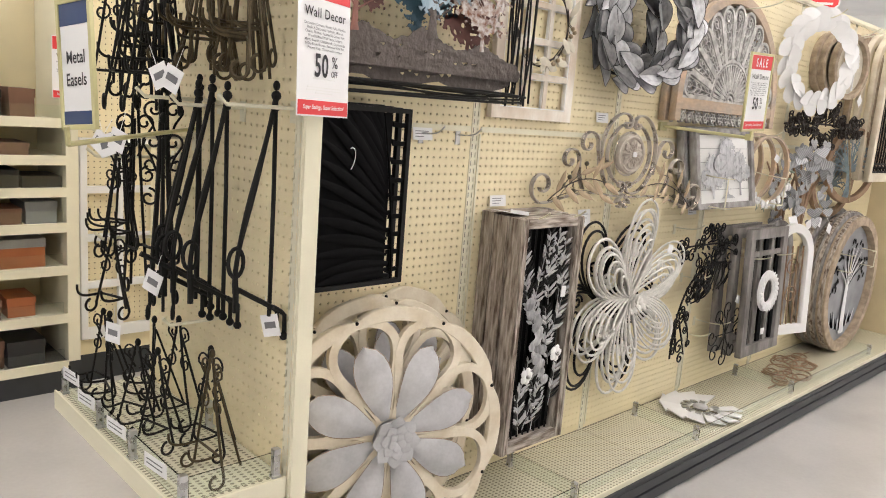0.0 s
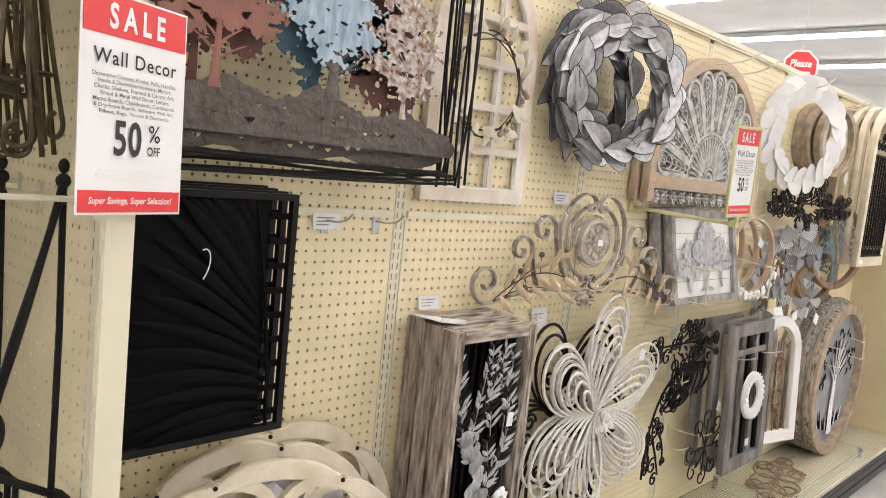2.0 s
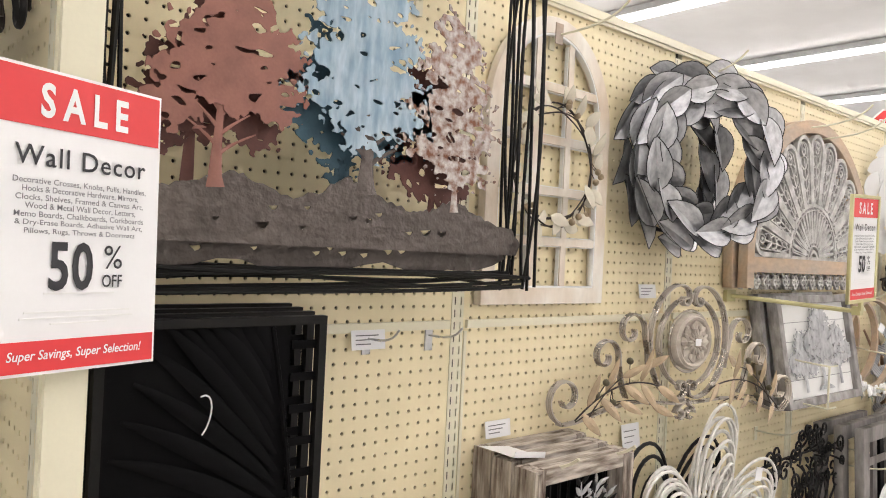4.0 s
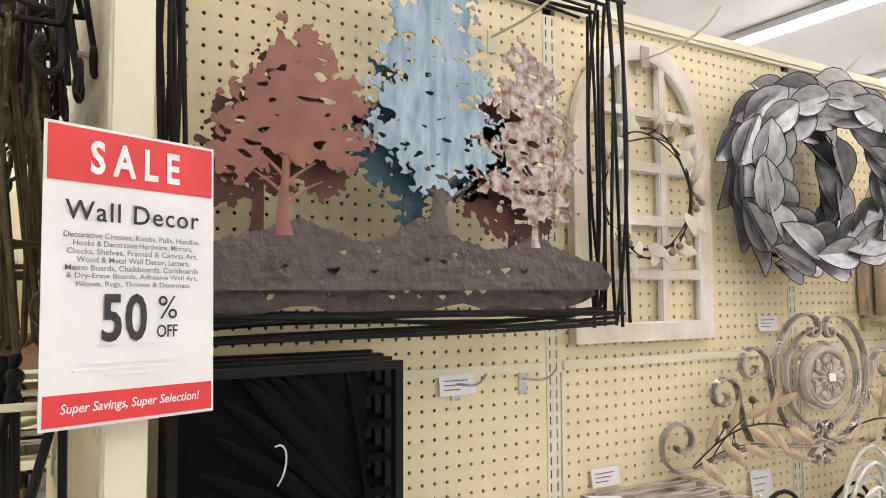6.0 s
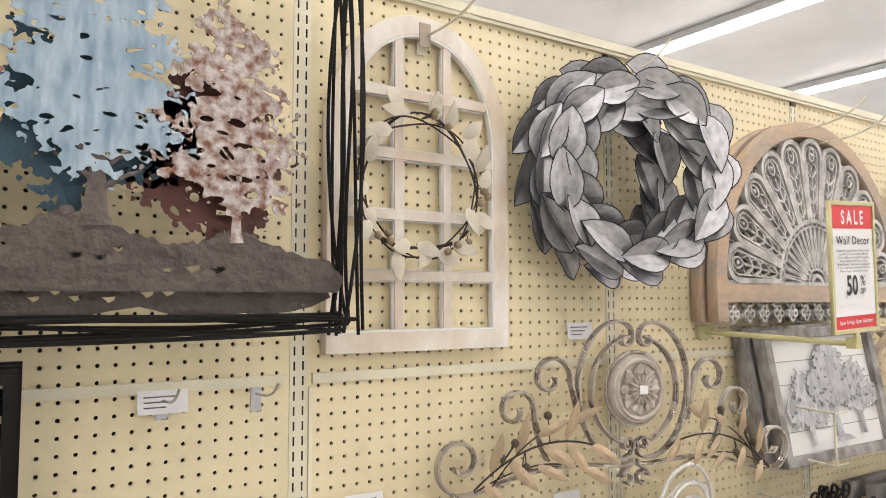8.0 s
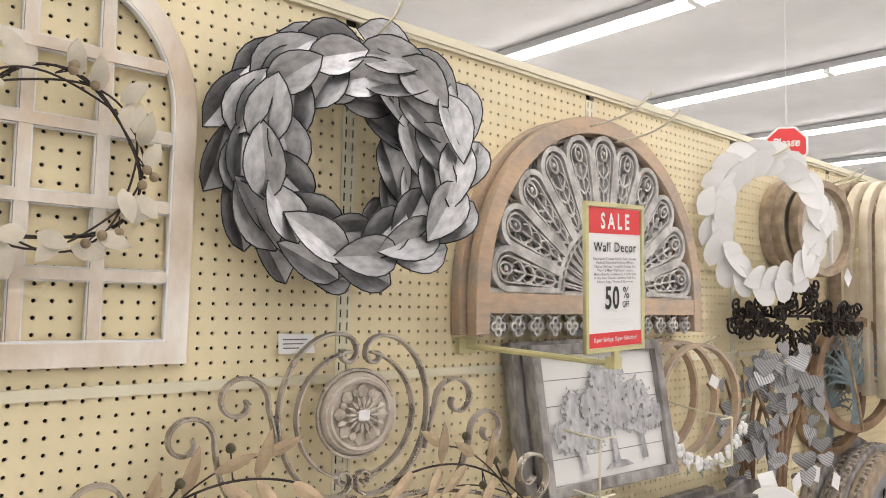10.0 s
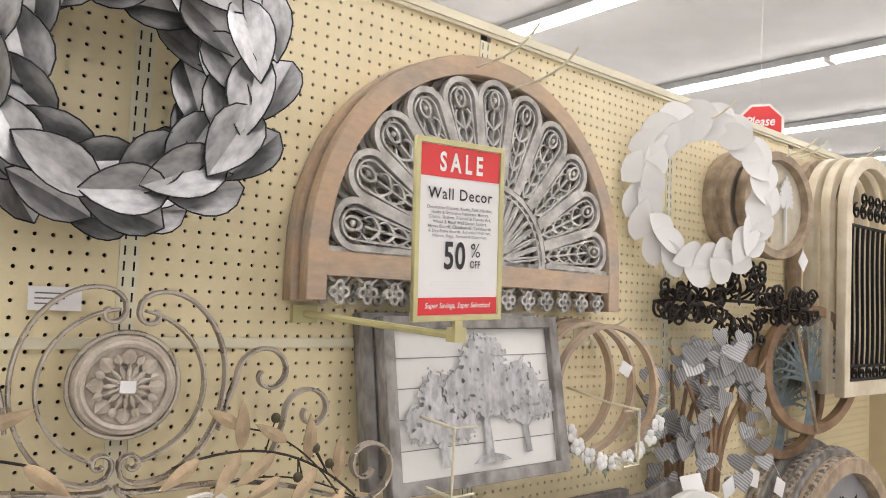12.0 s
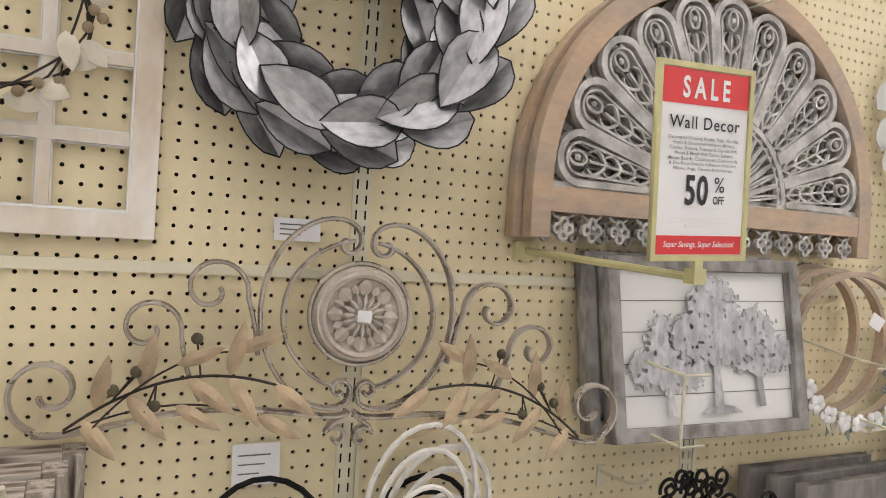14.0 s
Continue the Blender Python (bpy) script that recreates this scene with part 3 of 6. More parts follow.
def wire_holder(x0, x1, z, depth, drop):
    """A cream wire cradle: two arms, a front bar and a hanging loop."""
    t = thing("wire_cradle", pose(0, 0, 0), "cream wire cradle that holds framed pictures", "wire holder", "wire cradles")
    for x in (x0, x1):
        part("arm", Geo().tube([(x, -0.0005, z + 0.02), (x, -depth * 0.6, z), (x, -depth, z - 0.005)], 0.003, 6), HOOK, t)
        part("arm", Geo().tube([(x, -0.0005, z - drop + 0.01), (x, -depth, z - drop)], 0.003, 6), HOOK, t)
    part("bar", Geo().tube([(x1 - 0.055, -depth, z - 0.005), (x1, -depth, z - 0.005), (x1, -depth, z - drop), (x1 - 0.055, -depth, z - drop)], 0.003, 6), HOOK, t)
    part("bar", Geo().tube([(x0 + 0.055, -depth, z - 0.005), (x0, -depth, z - 0.005), (x0, -depth, z - drop), (x0 + 0.055, -depth, z - drop)], 0.003, 6), HOOK, t)
    return t


wire_holder(3.29, 3.86, 1.17, 0.22, 0.13)


# ---- leaf wreaths ----
def leaf_wreath(m, radius, n, rows, size, material, label, edge=None, seed=1, wide=0.50, fold=0.55, curl=0.03, tilt=(0.02, 0.13), group="metal leaf wreaths"):
    rnd = random.Random(seed)
    t = thing("leaf_wreath", m, label, "wreath", group)
    part("hoop", Geo().ring((0, 0.012, 0), [(radius - 0.004, -0.004), (radius + 0.004, -0.004), (radius + 0.004, 0.004), (radius - 0.004, 0.004)], 40), edge or material, t)
    shapes = []
    for k in range(4):
        g, e = Geo(), Geo()
        L, W = size * (0.92 + 0.06 * k), size * (wide + 0.03 * (k % 3))
        g.leaf(Matrix(), L, W, fold, curl, 7)
        me = g.mesh("leaf", material)
        e = None
        if edge:
            e = Geo()
            for s in (-1, 1):
                pts = []
                for i in range(8):
                    u = i / 7
                    w = W * 0.5 * (math.sin(math.pi * u ** 0.82)) ** 0.8 if 0 < u < 1 else 0
                    pts.append((s * w, -curl * L * math.sin(math.pi * u) + fold * w, u * L))
                e.tube(pts, 0.0012, 4)
            e = e.mesh("rim", edge)
        shapes.append((me, e))
    for r, (off, lift, lean) in enumerate(rows):
        for i in range(n):
            a = 2 * math.pi * (i + 0.5 * (r % 2) + rnd.uniform(-0.12, 0.12)) / n
            k = radius + off + rnd.uniform(-0.004, 0.004)
            # leaves point clockwise along the ring and fan outwards or inwards
            turn = -a + math.radians(lean + rnd.uniform(-12, 12)) + math.pi
            mm = Matrix.Translation((k * math.cos(a), -lift + rnd.uniform(-0.006, 0.006), k * math.sin(a))) @ Matrix.Rotation(turn, 4, "Y") @ Matrix.Rotation(rnd.uniform(*tilt), 4, "X") @ Matrix.Rotation(rnd.uniform(-0.25, 0.25), 4, "Z") @ Matrix.Translation((0, 0, -size * 0.4))
            me, e = rnd.choice(shapes)
            ob = part("leaf", me, material, t, m=mm)
            if e:
                part("rim", e, edge, ob, "darkened leaf rim")
    return t


ROWS3 = ((0.038, 0.004, 18), (-0.038, 0.012, -22), (0.002, 0.028, 2))
leaf_wreath(pose(2.685, -0.040, 1.712, 0, 6, 0), 0.180, 13, ROWS3, 0.128, GALV, "grey galvanized metal leaf wreath hanging behind another one", GALVEDGE, 3, 0.55, -0.46)
leaf_wreath(pose(2.700, -0.132, 1.714, 0, 0, -19), 0.176, 13, ROWS3, 0.128, GALV, "grey galvanized metal leaf wreath with dark leaf rims on the pegboard", GALVEDGE, 5, 0.55, -0.46)
leaf_wreath(pose(4.275, -0.115, 1.735, 0, 0, -22), 0.204, 19, ((0.026, 0.006, 38), (-0.026, 0.016, -24)), 0.122, WLEAF, "white painted metal leaf wreath on the pegboard", None, 8, 0.58, -0.12, 0.02, (0.0, 0.35))


# ---- arched window frame with a berry wreath ----
def arch_loop(w, h, z0=0.0, spring=None, n=24):
    """A round-headed outline of width w whose head is a half ellipse."""
    s = h - w / 2 if spring is None else spring
    return [(-w / 2, z0), (w / 2, z0)] + [(w / 2 * math.cos(math.pi * i / n), s + (h - s) * math.sin(math.pi * i / n)) for i in range(n + 1)]


def arch_window(m):
    t = thing("window_frame_decor", m, "whitewashed wooden arched window frame hanging on the pegboard", "wall decor")
    w, h, s, f = 0.400, 0.635, 0.40, 0.034
    part("frame", plate([arch_loop(w, h, 0, s), arch_loop(w - 2 * f, h - f, f, s)], 0.022, WHITEWASH, 0.0015), WHITEWASH, t)
    part("bead", plate([arch_loop(w - 2 * f + 0.003, h - f + 0.001, f - 0.002, s), arch_loop(w - 2 * f - 0.006, h - f - 0.005, f + 0.004, s)], 0.014, WHITE, 0.001), WHITE, t, "white inner bead", m=pose(0, -0.003, 0))
    iw = w - 2 * f - 0.007
    for x in (-iw / 6, iw / 6):
        part("muntin", Geo().box((x - 0.009, -0.008, f + 0.003), (x + 0.009, 0.006, h - f - 0.012)), WHITEWASH, t, smooth=False)
        for q in (-0.0115, 0.0095):
            part("bead", Geo().box((x + q, -0.005, f + 0.004), (x + q + 0.002, 0.005, h - f - 0.02)), WHITE, t, smooth=False)
    for z in (0.138, 0.250, 0.364, 0.480):
        k = 1.0 if z < s else math.sqrt(max(0, 1 - ((z - s) / (h - f - s)) ** 2))
        part("muntin", Geo().box((-iw / 2 * k + 0.001, -0.0095, z - 0.009), (iw / 2 * k - 0.001, 0.005, z + 0.009)), WHITEWASH, t, smooth=False)
        for q in (-0.0115, 0.0095):
            part("bead", Geo().box((-iw / 2 * k + 0.002, -0.0058, z + q), (iw / 2 * k - 0.002, 0.004, z + q + 0.002)), WHITE, t, smooth=False)
    part("hanger", Geo().box((-0.012, -0.014, h - 0.058), (0.012, -0.0112, h - 0.012)), PALEWOOD, t, "small worn patch by the hook", smooth=False)
    return t


arch_window(pose(2.240, -0.016, 1.346))


def berry_wreath(m, R=0.125):
    rnd = random.Random(11)
    t = thing("berry_wreath", m, "twig wreath with ivory leaves and tan berries on the window frame", "wreath")
    for k in range(4):
        g = Geo()
        ph, amp = rnd.uniform(0, 6), rnd.uniform(0.007, 0.015)
        g.tube([((R + amp * math.sin(3 * a + ph)) * math.cos(a), -0.012 + 0.008 * math.sin(2 * a + ph), (R + amp * math.sin(3 * a + ph)) * math.sin(a)) for a in [2 * math.pi * i / 60 for i in range(60)]], 0.0018, 5, True)
        part("twig", g, TWIG, t)
    for i in range(30):
        a = 2 * math.pi * i / 30 + rnd.uniform(-0.1, 0.1)
        k = R + rnd.uniform(-0.02, 0.015)
        mm = Matrix.Translation((k * math.cos(a), -0.018, k * math.sin(a))) @ Matrix.Rotation(-a + math.pi / 2 + rnd.uniform(-1.3, 1.3), 4, "Y") @ Matrix.Rotation(rnd.uniform(-0.2, 0.5), 4, "X")
        part("leaf", Geo().leaf(mm, rnd.uniform(0.046, 0.060), 0.028, 0.2, 0.1), IVORY, t, "ivory leaf")
    for i in range(15):
        a = (i // 3) * 1.32 + rnd.uniform(-0.2, 0.2)
        k = R + rnd.uniform(-0.022, 0.02)
        c = (k * math.cos(a), -0.026, k * math.sin(a))
        part("berry", Geo().ball(c, 0.0078), BERRY, t, "tan berry")
        part("stalk", Geo().tube([c, (R * math.cos(a + 0.16), -0.014, R * math.sin(a + 0.16))], 0.0012, 4), TWIG, t)
    return t


berry_wreath(pose(2.213, -0.045, 1.648))


# ---- wooden fan arches ----
def fan_arch(m, label):
    t = thing("fan_arch_decor", m, label, "wall decor", "fan arches")
    R, f, zc = 0.454, 0.038, 0.09
    outer = [(-R, 0), (-R + f, 0), (-R + f, zc)] + [((R - f) * math.cos(math.pi - math.pi * i / 40), zc + (R - f) * math.sin(math.pi * i / 40)) for i in range(1, 40)] + [(R - f, zc), (R - f, 0), (R, 0), (R, zc)] + [(R * math.cos(math.pi * i / 40), zc + R * math.sin(math.pi * i / 40)) for i in range(1, 40)] + [(-R, zc)]
    part("frame", plate([outer], 0.030, PALEWOOD, 0.002), PALEWOOD, t, "pale wooden arch frame")
    part("beam", Geo().box((-R + f + 0.001, -0.013, 0.045), (R - f - 0.001, 0.012, 0.090)), PALEWOOD, t, "pale wooden cross beam", smooth=False)
    N = 11
    zc2 = zc + 0.004
    ri, ro = 0.176, 0.357
    P = lambda r, a: (r * math.cos(a), zc2 + r * math.sin(a))
    hub = Geo()
    for r, wd in ((0.024, 0.010), (0.042, 0.005), (ri, 0.012), (ri - 0.016, 0.004)):
        hub.strip([P(r, math.pi * i / 36) for i in range(37)], wd, 0.012, y=-0.002)
    part("hub", hub, FANGREY, t, "grey carved hub", smooth=False)
    for i in range(N):
        a0, a1 = math.pi * i / N, math.pi * (i + 1) / N
        am, half = (a0 + a1) / 2, (a1 - a0) / 2
        lob = ro * math.sin(half)
        cx, cz = P(ro, am)
        up, side = (math.cos(am), math.sin(am)), (-math.sin(am), math.cos(am))
        at_ = lambda r, q: (up[0] * r + side[0] * q, zc2 + up[1] * r + side[1] * q)
        arc = lambda rr: [(cx + rr * math.cos(am - math.pi / 2 + math.pi * k / 14), cz + rr * math.sin(am - math.pi / 2 + math.pi * k / 14)) for k in range(15)]
        g = Geo()
        g.strip([P(ri + 0.004, am - half * 0.78)] + arc(lob * 0.90) + [P(ri + 0.004, am + half * 0.78)], 0.0125, 0.014, y=-0.004)
        g.strip([P(ri + 0.02, am - half * 0.50)] + arc(lob * 0.58) + [P(ri + 0.02, am + half * 0.50)], 0.0042, 0.010, y=-0.003)
        g.strip([P(ri + 0.004, am), P(ro - 0.022, am)], 0.0042, 0.009, y=-0.003)
        for s in (-1, 1):
            for r0 in (0.190, 0.226, 0.262, 0.298):
                k = r0 / 0.30
                pts = [at_(r0 + 0.040 * u, s * k * (0.002 + 0.021 * math.sin(u * 2.5))) for u in [j / 9 for j in range(10)]]
                g.strip(pts, lambda u: 0.0052 * (1.15 - 0.6 * u), 0.008, y=-0.003)
        part("petal", g, FANGREY, t, "grey pierced fan petal", smooth=False)
        b = Geo()
        b.strip([at_(ro + 0.006 + 0.019 * math.cos(w), 0.0125 * math.sin(w)) for w in [2 * math.pi * k / 18 for k in range(18)]], 0.0048, 0.010, True, -0.004)
        c = at_(ro + 0.006, 0)
        b.ball((c[0], -0.007, c[1]), 0.0085, 8, 5, (0.75, 0.5, 0.75))
        part("bud", b, FANGREY, t, smooth=False)
        ray = Geo()
        for q in (-0.5, 0.5):
            ac = am + half * q
            loop = [P(0.052, ac)] + [P(0.06 + 0.098 * k / 6, ac - half * (0.16 + 0.04 * k)) for k in range(7)] + [P(0.168, ac)] + [P(0.158 - 0.098 * k / 6, ac + half * (0.40 - 0.04 * k)) for k in range(7)]
            ray.strip(loop, 0.0044, 0.010, True, -0.002)
        ray.strip([P(0.044, a0 + 0.004), P(ri - 0.02, a0 + 0.004)], 0.0045, 0.010, y=-0.002)
        part("ray", ray, FANGREY, t, smooth=False)
    base = Geo().box((-R + f + 0.003, -0.007, 0.0905), (R - f - 0.003, 0.005, 0.1))
    part("rail", base, FANGREY, t, smooth=False)
    for i in range(13):
        x = -R + f + 0.035 + i * (2 * R - 2 * f - 0.07) / 12
        fl = Geo()
        for k in range(4):
            w = math.pi / 2 * k
            fl.strip([(x + 0.0122 * math.cos(w) + 0.0082 * math.cos(q), 0.016 + 0.0122 * math.sin(w) + 0.0082 * math.sin(q)) for q in [2 * math.pi * j / 12 for j in range(12)]], 0.0056, 0.009, True, -0.003)
        fl.ball((x, -0.006, 0.018), 0.006, 6, 4)
        fl.tube(bez((x - 0.022, -0.002, 0.0445), (x - 0.012, -0.002, 0.030), (x + 0.012, -0.002, 0.030), (x + 0.022, -0.002, 0.0445), n=8), 0.003, 5)
        part("flower", fl, FANGREY, t, "grey pierced drop flower", smooth=False)
    return t


fan_arch(pose(3.503, -0.064, 1.388, -1), "half-round pale wood arch with a grey pierced fan")
fan_arch(pose(3.494, -0.022, 1.386, -1), "half-round pale wood fan arch hanging behind its twin")


# ---- medallion scroll ----
def scroll_decor(m):
    t = thing("scroll_medallion_decor", m, "champagne metal scroll with a round medallion and tan leaves", "wall decor")
    r = 0.0033
    for dy in (-0.0065, 0, 0.0065):
        for s in (-1, 1):
            flip = lambda pts: [(s * p[0], dy, p[2]) for p in [tuple(q) for q in pts]]
            # outer lyre around the medallion, curled in at its head and foot
            head = spiral(0.030, 0.108, 0.005, 0.021, 420, 170, n=14)
            body = bez(head[-1], (0.004, 0, 0.172), (0.150, 0, 0.178), (0.190, 0, 0.06), (0.188, 0, -0.06), (0.140, 0, -0.155), (0.02, 0, -0.176), (0.004, 0, -0.128), n=30)
            foot = spiral(0.022, -0.118, 0.018, 0.005, 200, -150, n=12)
            part("outer_scroll", Geo().tube(flip(head + body[1:-1] + foot), r, 6), SILVER, t)
            ring = [(0.119 * math.sin(a), 0, -0.002 + 0.116 * math.cos(a)) for a in [0.16 + (math.pi - 0.40) * k / 26 for k in range(27)]]
            part("inner_scroll", Geo().tube(flip(ring), r * 0.85, 6), SILVER, t)
            # lower bar from the middle curls out to the ends
            bar = [tuple(q) for q in bez((0.004, 0, -0.150), (0.02, 0, -0.185), (0.16, 0, -0.125), (0.28, 0, -0.140), (0.36, 0, -0.205), (0.44, 0, -0.195), n=24)]
            part("lower_scroll", Geo().tube(flip([tuple(q) for q in spiral(0.020, -0.192, 0.005, 0.019, 330, 20, n=14)] + bez((0.0365, 0, -0.182), (0.03, 0, -0.165), (0.004, 0, -0.165), (0.004, 0, -0.150), n=5)[1:]), r, 6), SILVER, t)
            part("end_scroll", Geo().tube(flip(bar + spiral(0.424, -0.136, 0.057, 0.013, -75, 330, n=30)), r, 6), SILVER, t)
            for cx, cz, r0, st in ((0.222, 0.022, 0.052, ((0.150, -0.07), (0.155, -0.03))), (0.305, -0.040, 0.047, ((0.225, -0.140), (0.250, -0.105)))):
                sp = spiral(cx, cz, r0, 0.010, 190, -200, n=30)
                lead = bez(*[(x, 0, z) for x, z in st], sp[0], n=8)[:-1]
                part("upper_scroll", Geo().tube(flip([tuple(q) for q in lead] + sp), r, 6), SILVER, t)
    for s in (-1, 1):
        stem = [Vector((s * p.x, -0.012, p.z)) for p in bez((0.40, 0, -0.185), (0.30, 0, -0.10), (0.20, 0, -0.08), (0.08, 0, -0.125), n=16)]
        part("stem", Geo().tube(stem, 0.0022, 5), TWIG, t)
        for q in range(2):
            side = [Vector((s * p.x, -0.014 - 0.004 * q, p.z)) for p in bez((0.40 - 0.03 * q, 0, -0.188), (0.30, 0, -0.14 + 0.05 * q), (0.22, 0, -0.13 + 0.07 * q), (0.12 + 0.05 * q, 0, -0.165 + 0.10 * q), n=12)]
            part("stem", Geo().tube(side, 0.0016, 5), TWIG, t)
            for u in (6, 11):
                mm = Matrix.Translation(side[u]) @ Matrix.Rotation(s * (-1.1 - 0.9 * (1 - q)), 4, "Y") @ Matrix.Rotation(0.25, 4, "X")
                part("leaf", Geo().leaf(mm, 0.075, 0.021, 0.35, 0.08, 7), GOLDLEAF, t, "tan metal leaf")
        for i, (u, up, L) in enumerate(((2, 1, 0.085), (4, -1, 0.085), (5, 1, 0.09), (8, -1, 0.09), (11, 1, 0.09), (11, -1, 0.085), (14, -1, 0.08), (1, -1, 0.075))):
            p = stem[u]
            mm = Matrix.Translation(p) @ Matrix.Rotation(s * ((0.45 if i % 2 else -0.15) if up > 0 else -2.15 - 0.2 * (i % 3)), 4, "Y") @ Matrix.Rotation(0.25, 4, "X")
            part("leaf", Geo().leaf(mm, L, 0.024, 0.35, 0.08, 7), GOLDLEAF, t, "tan metal leaf")
        for u, dx, dz in ((3, -0.03, 0.045), (3, -0.045, 0.06), (6, 0.0, -0.03), (9, 0.01, 0.055), (6, 0.012, -0.04), (2, -0.02, 0.03)):
            p = stem[u]
            c = p + Vector((s * dx, -0.006, dz))
            part("berry", Geo().ball(c, 0.0088), OLIVEB, t, "dark berry")
            part("stalk", Geo().tube([p, c], 0.0014, 4), TWIG, t)
    med = part("medallion", Geo().ring((0, -0.006, 0), [(0.0005, 0.012), (0.0005, -0.004), (0.056, -0.006), (0.058, -0.013), (0.063, -0.016), (0.067, -0.010), (0.070, -0.010), (0.073, -0.004), (0.074, 0.006), (0.072, 0.012)], 48), MEDAL, t, "carved cream medallion")
    part("rim", Geo().tube([(0.079 * math.cos(a), 0, 0.079 * math.sin(a)) for a in [2 * math.pi * i / 48 for i in range(48)]], 0.004, 6, True), SILVER, med)
    for k, (n, r0, L, W) in enumerate(((8, 0.030, 0.026, 0.023), (8, 0.034, 0.016, 0.012), (16, 0.014, 0.020, 0.0065), (10, 0.003, 0.013, 0.006))):
        for i in range(n):
            a = 2 * math.pi * (i + 0.5 * (k % 2)) / n
            mm = Matrix.Translation((r0 * math.cos(a), -0.0195 - 0.003 * k, r0 * math.sin(a))) @ Matrix.Rotation(math.pi / 2 - a, 4, "Y")
            part("petal", Geo().leaf(mm, L, W, 0.45, 0.08, 5, 0.004), MEDAL, med)
    part("sticker", Geo().box((-0.011, -0.030, -0.009), (0.011, -0.0285, 0.009)), PAPER, t, "small white price sticker", smooth=False)
    return t


scroll_decor(pose(2.742, -0.085, 1.248, 0, 2.2, -7))


# ---- tree panel in a wire frame ----
def blob_outline(pts, seed, amp, step=0.008):
    """A leafy outline round a loop of corners: uneven rounded lobes with notches, as radii about its middle."""
    rnd = random.Random(seed)
    mx, mz = sum(p[0] for p in pts) / len(pts), sum(p[1] for p in pts) / len(pts)

    def radius(a):
        dx, dz, best = math.cos(a), math.sin(a), 0.01
        for (ax, az), (bx, bz) in zip(pts, pts[1:] + pts[:1]):
            ex, ez = bx - ax, bz - az
            det = dx * -ez + dz * ex
            if abs(det) < 1e-9:
                continue
            r = ((ax - mx) * -ez + (az - mz) * ex) / det
            u = (dx * (az - mz) - dz * (ax - mx)) / det
            if r > 0 and -0.001 <= u <= 1.001:
                best = max(best, r)
        return best

    out, a = [], 0.0
    while a < 2 * math.pi - 0.02:
        r = radius(a)
        w = min(2 * math.pi - a, step * rnd.uniform(1.2, 2.8) / r)
        k, notch = amp * rnd.uniform(0.35, 1.0), amp * rnd.uniform(0.1, 1.5)
        for u, q in ((0.0, -notch), (0.12, 0.1 * k), (0.22, 0.75 * k), (0.42, k), (0.62, 0.9 * k), (0.80, 0.6 * k), (0.92, 0.0)):
            rr = max(0.012, radius(a + w * u) + q)
            out.append((mx + rr * math.cos(a + w * u), mz + rr * math.sin(a + w * u)))
        a += w
    return out


def small_holes(seed, n, cx, cz, rx, rz, size):
    rnd = random.Random(seed)
    out = []
    for _ in range(n * 6):
        if len(out) >= n:
            break
        a, q = rnd.uniform(0, 6.28), math.sqrt(rnd.random()) * 0.72
        x, z = cx + rx * q * math.cos(a), cz + rz * q * math.sin(a)
        s = size * rnd.uniform(0.6, 1.4)
        if all(math.hypot(x - o[0], z - o[1]) > 3.4 * size for o in out):
            out.append((x, z, s))
    return [[(x + s * (1.5 if i % 2 else 0.8) * math.cos(6.28 * i / 7) * 1.2, z + s * (0.8 if i % 2 else 0.5) * math.sin(6.28 * i / 7)) for i in range(7)] for x, z, s in out]


def foliage(lobes, seed, rag, gaps, freq=62.0, holes=(38, 85)):
    """An inside test for cut-out foliage: clumps with ragged leafy edges and small gaps."""
    def inside(x, z):
        v = max(1 - math.hypot((x - cx) / rx, (z - cz) / rz) for cx, cz, rx, rz in lobes)
        if v < -0.6:
            return v
        p, q = x * 0.8 - z * 0.6, x * 0.6 + z * 0.8
        v += rag * (noise.noise(Vector((p * freq, q * freq, seed + 3 * x))) + 0.7 * noise.noise(Vector((q * freq * 2.1, p * freq * 2.3, seed + 5))))
        return min(v, 3 * (gaps - noise.noise(Vector((x * holes[0] + z * 9, z * holes[1], seed + 9)))))
    return inside


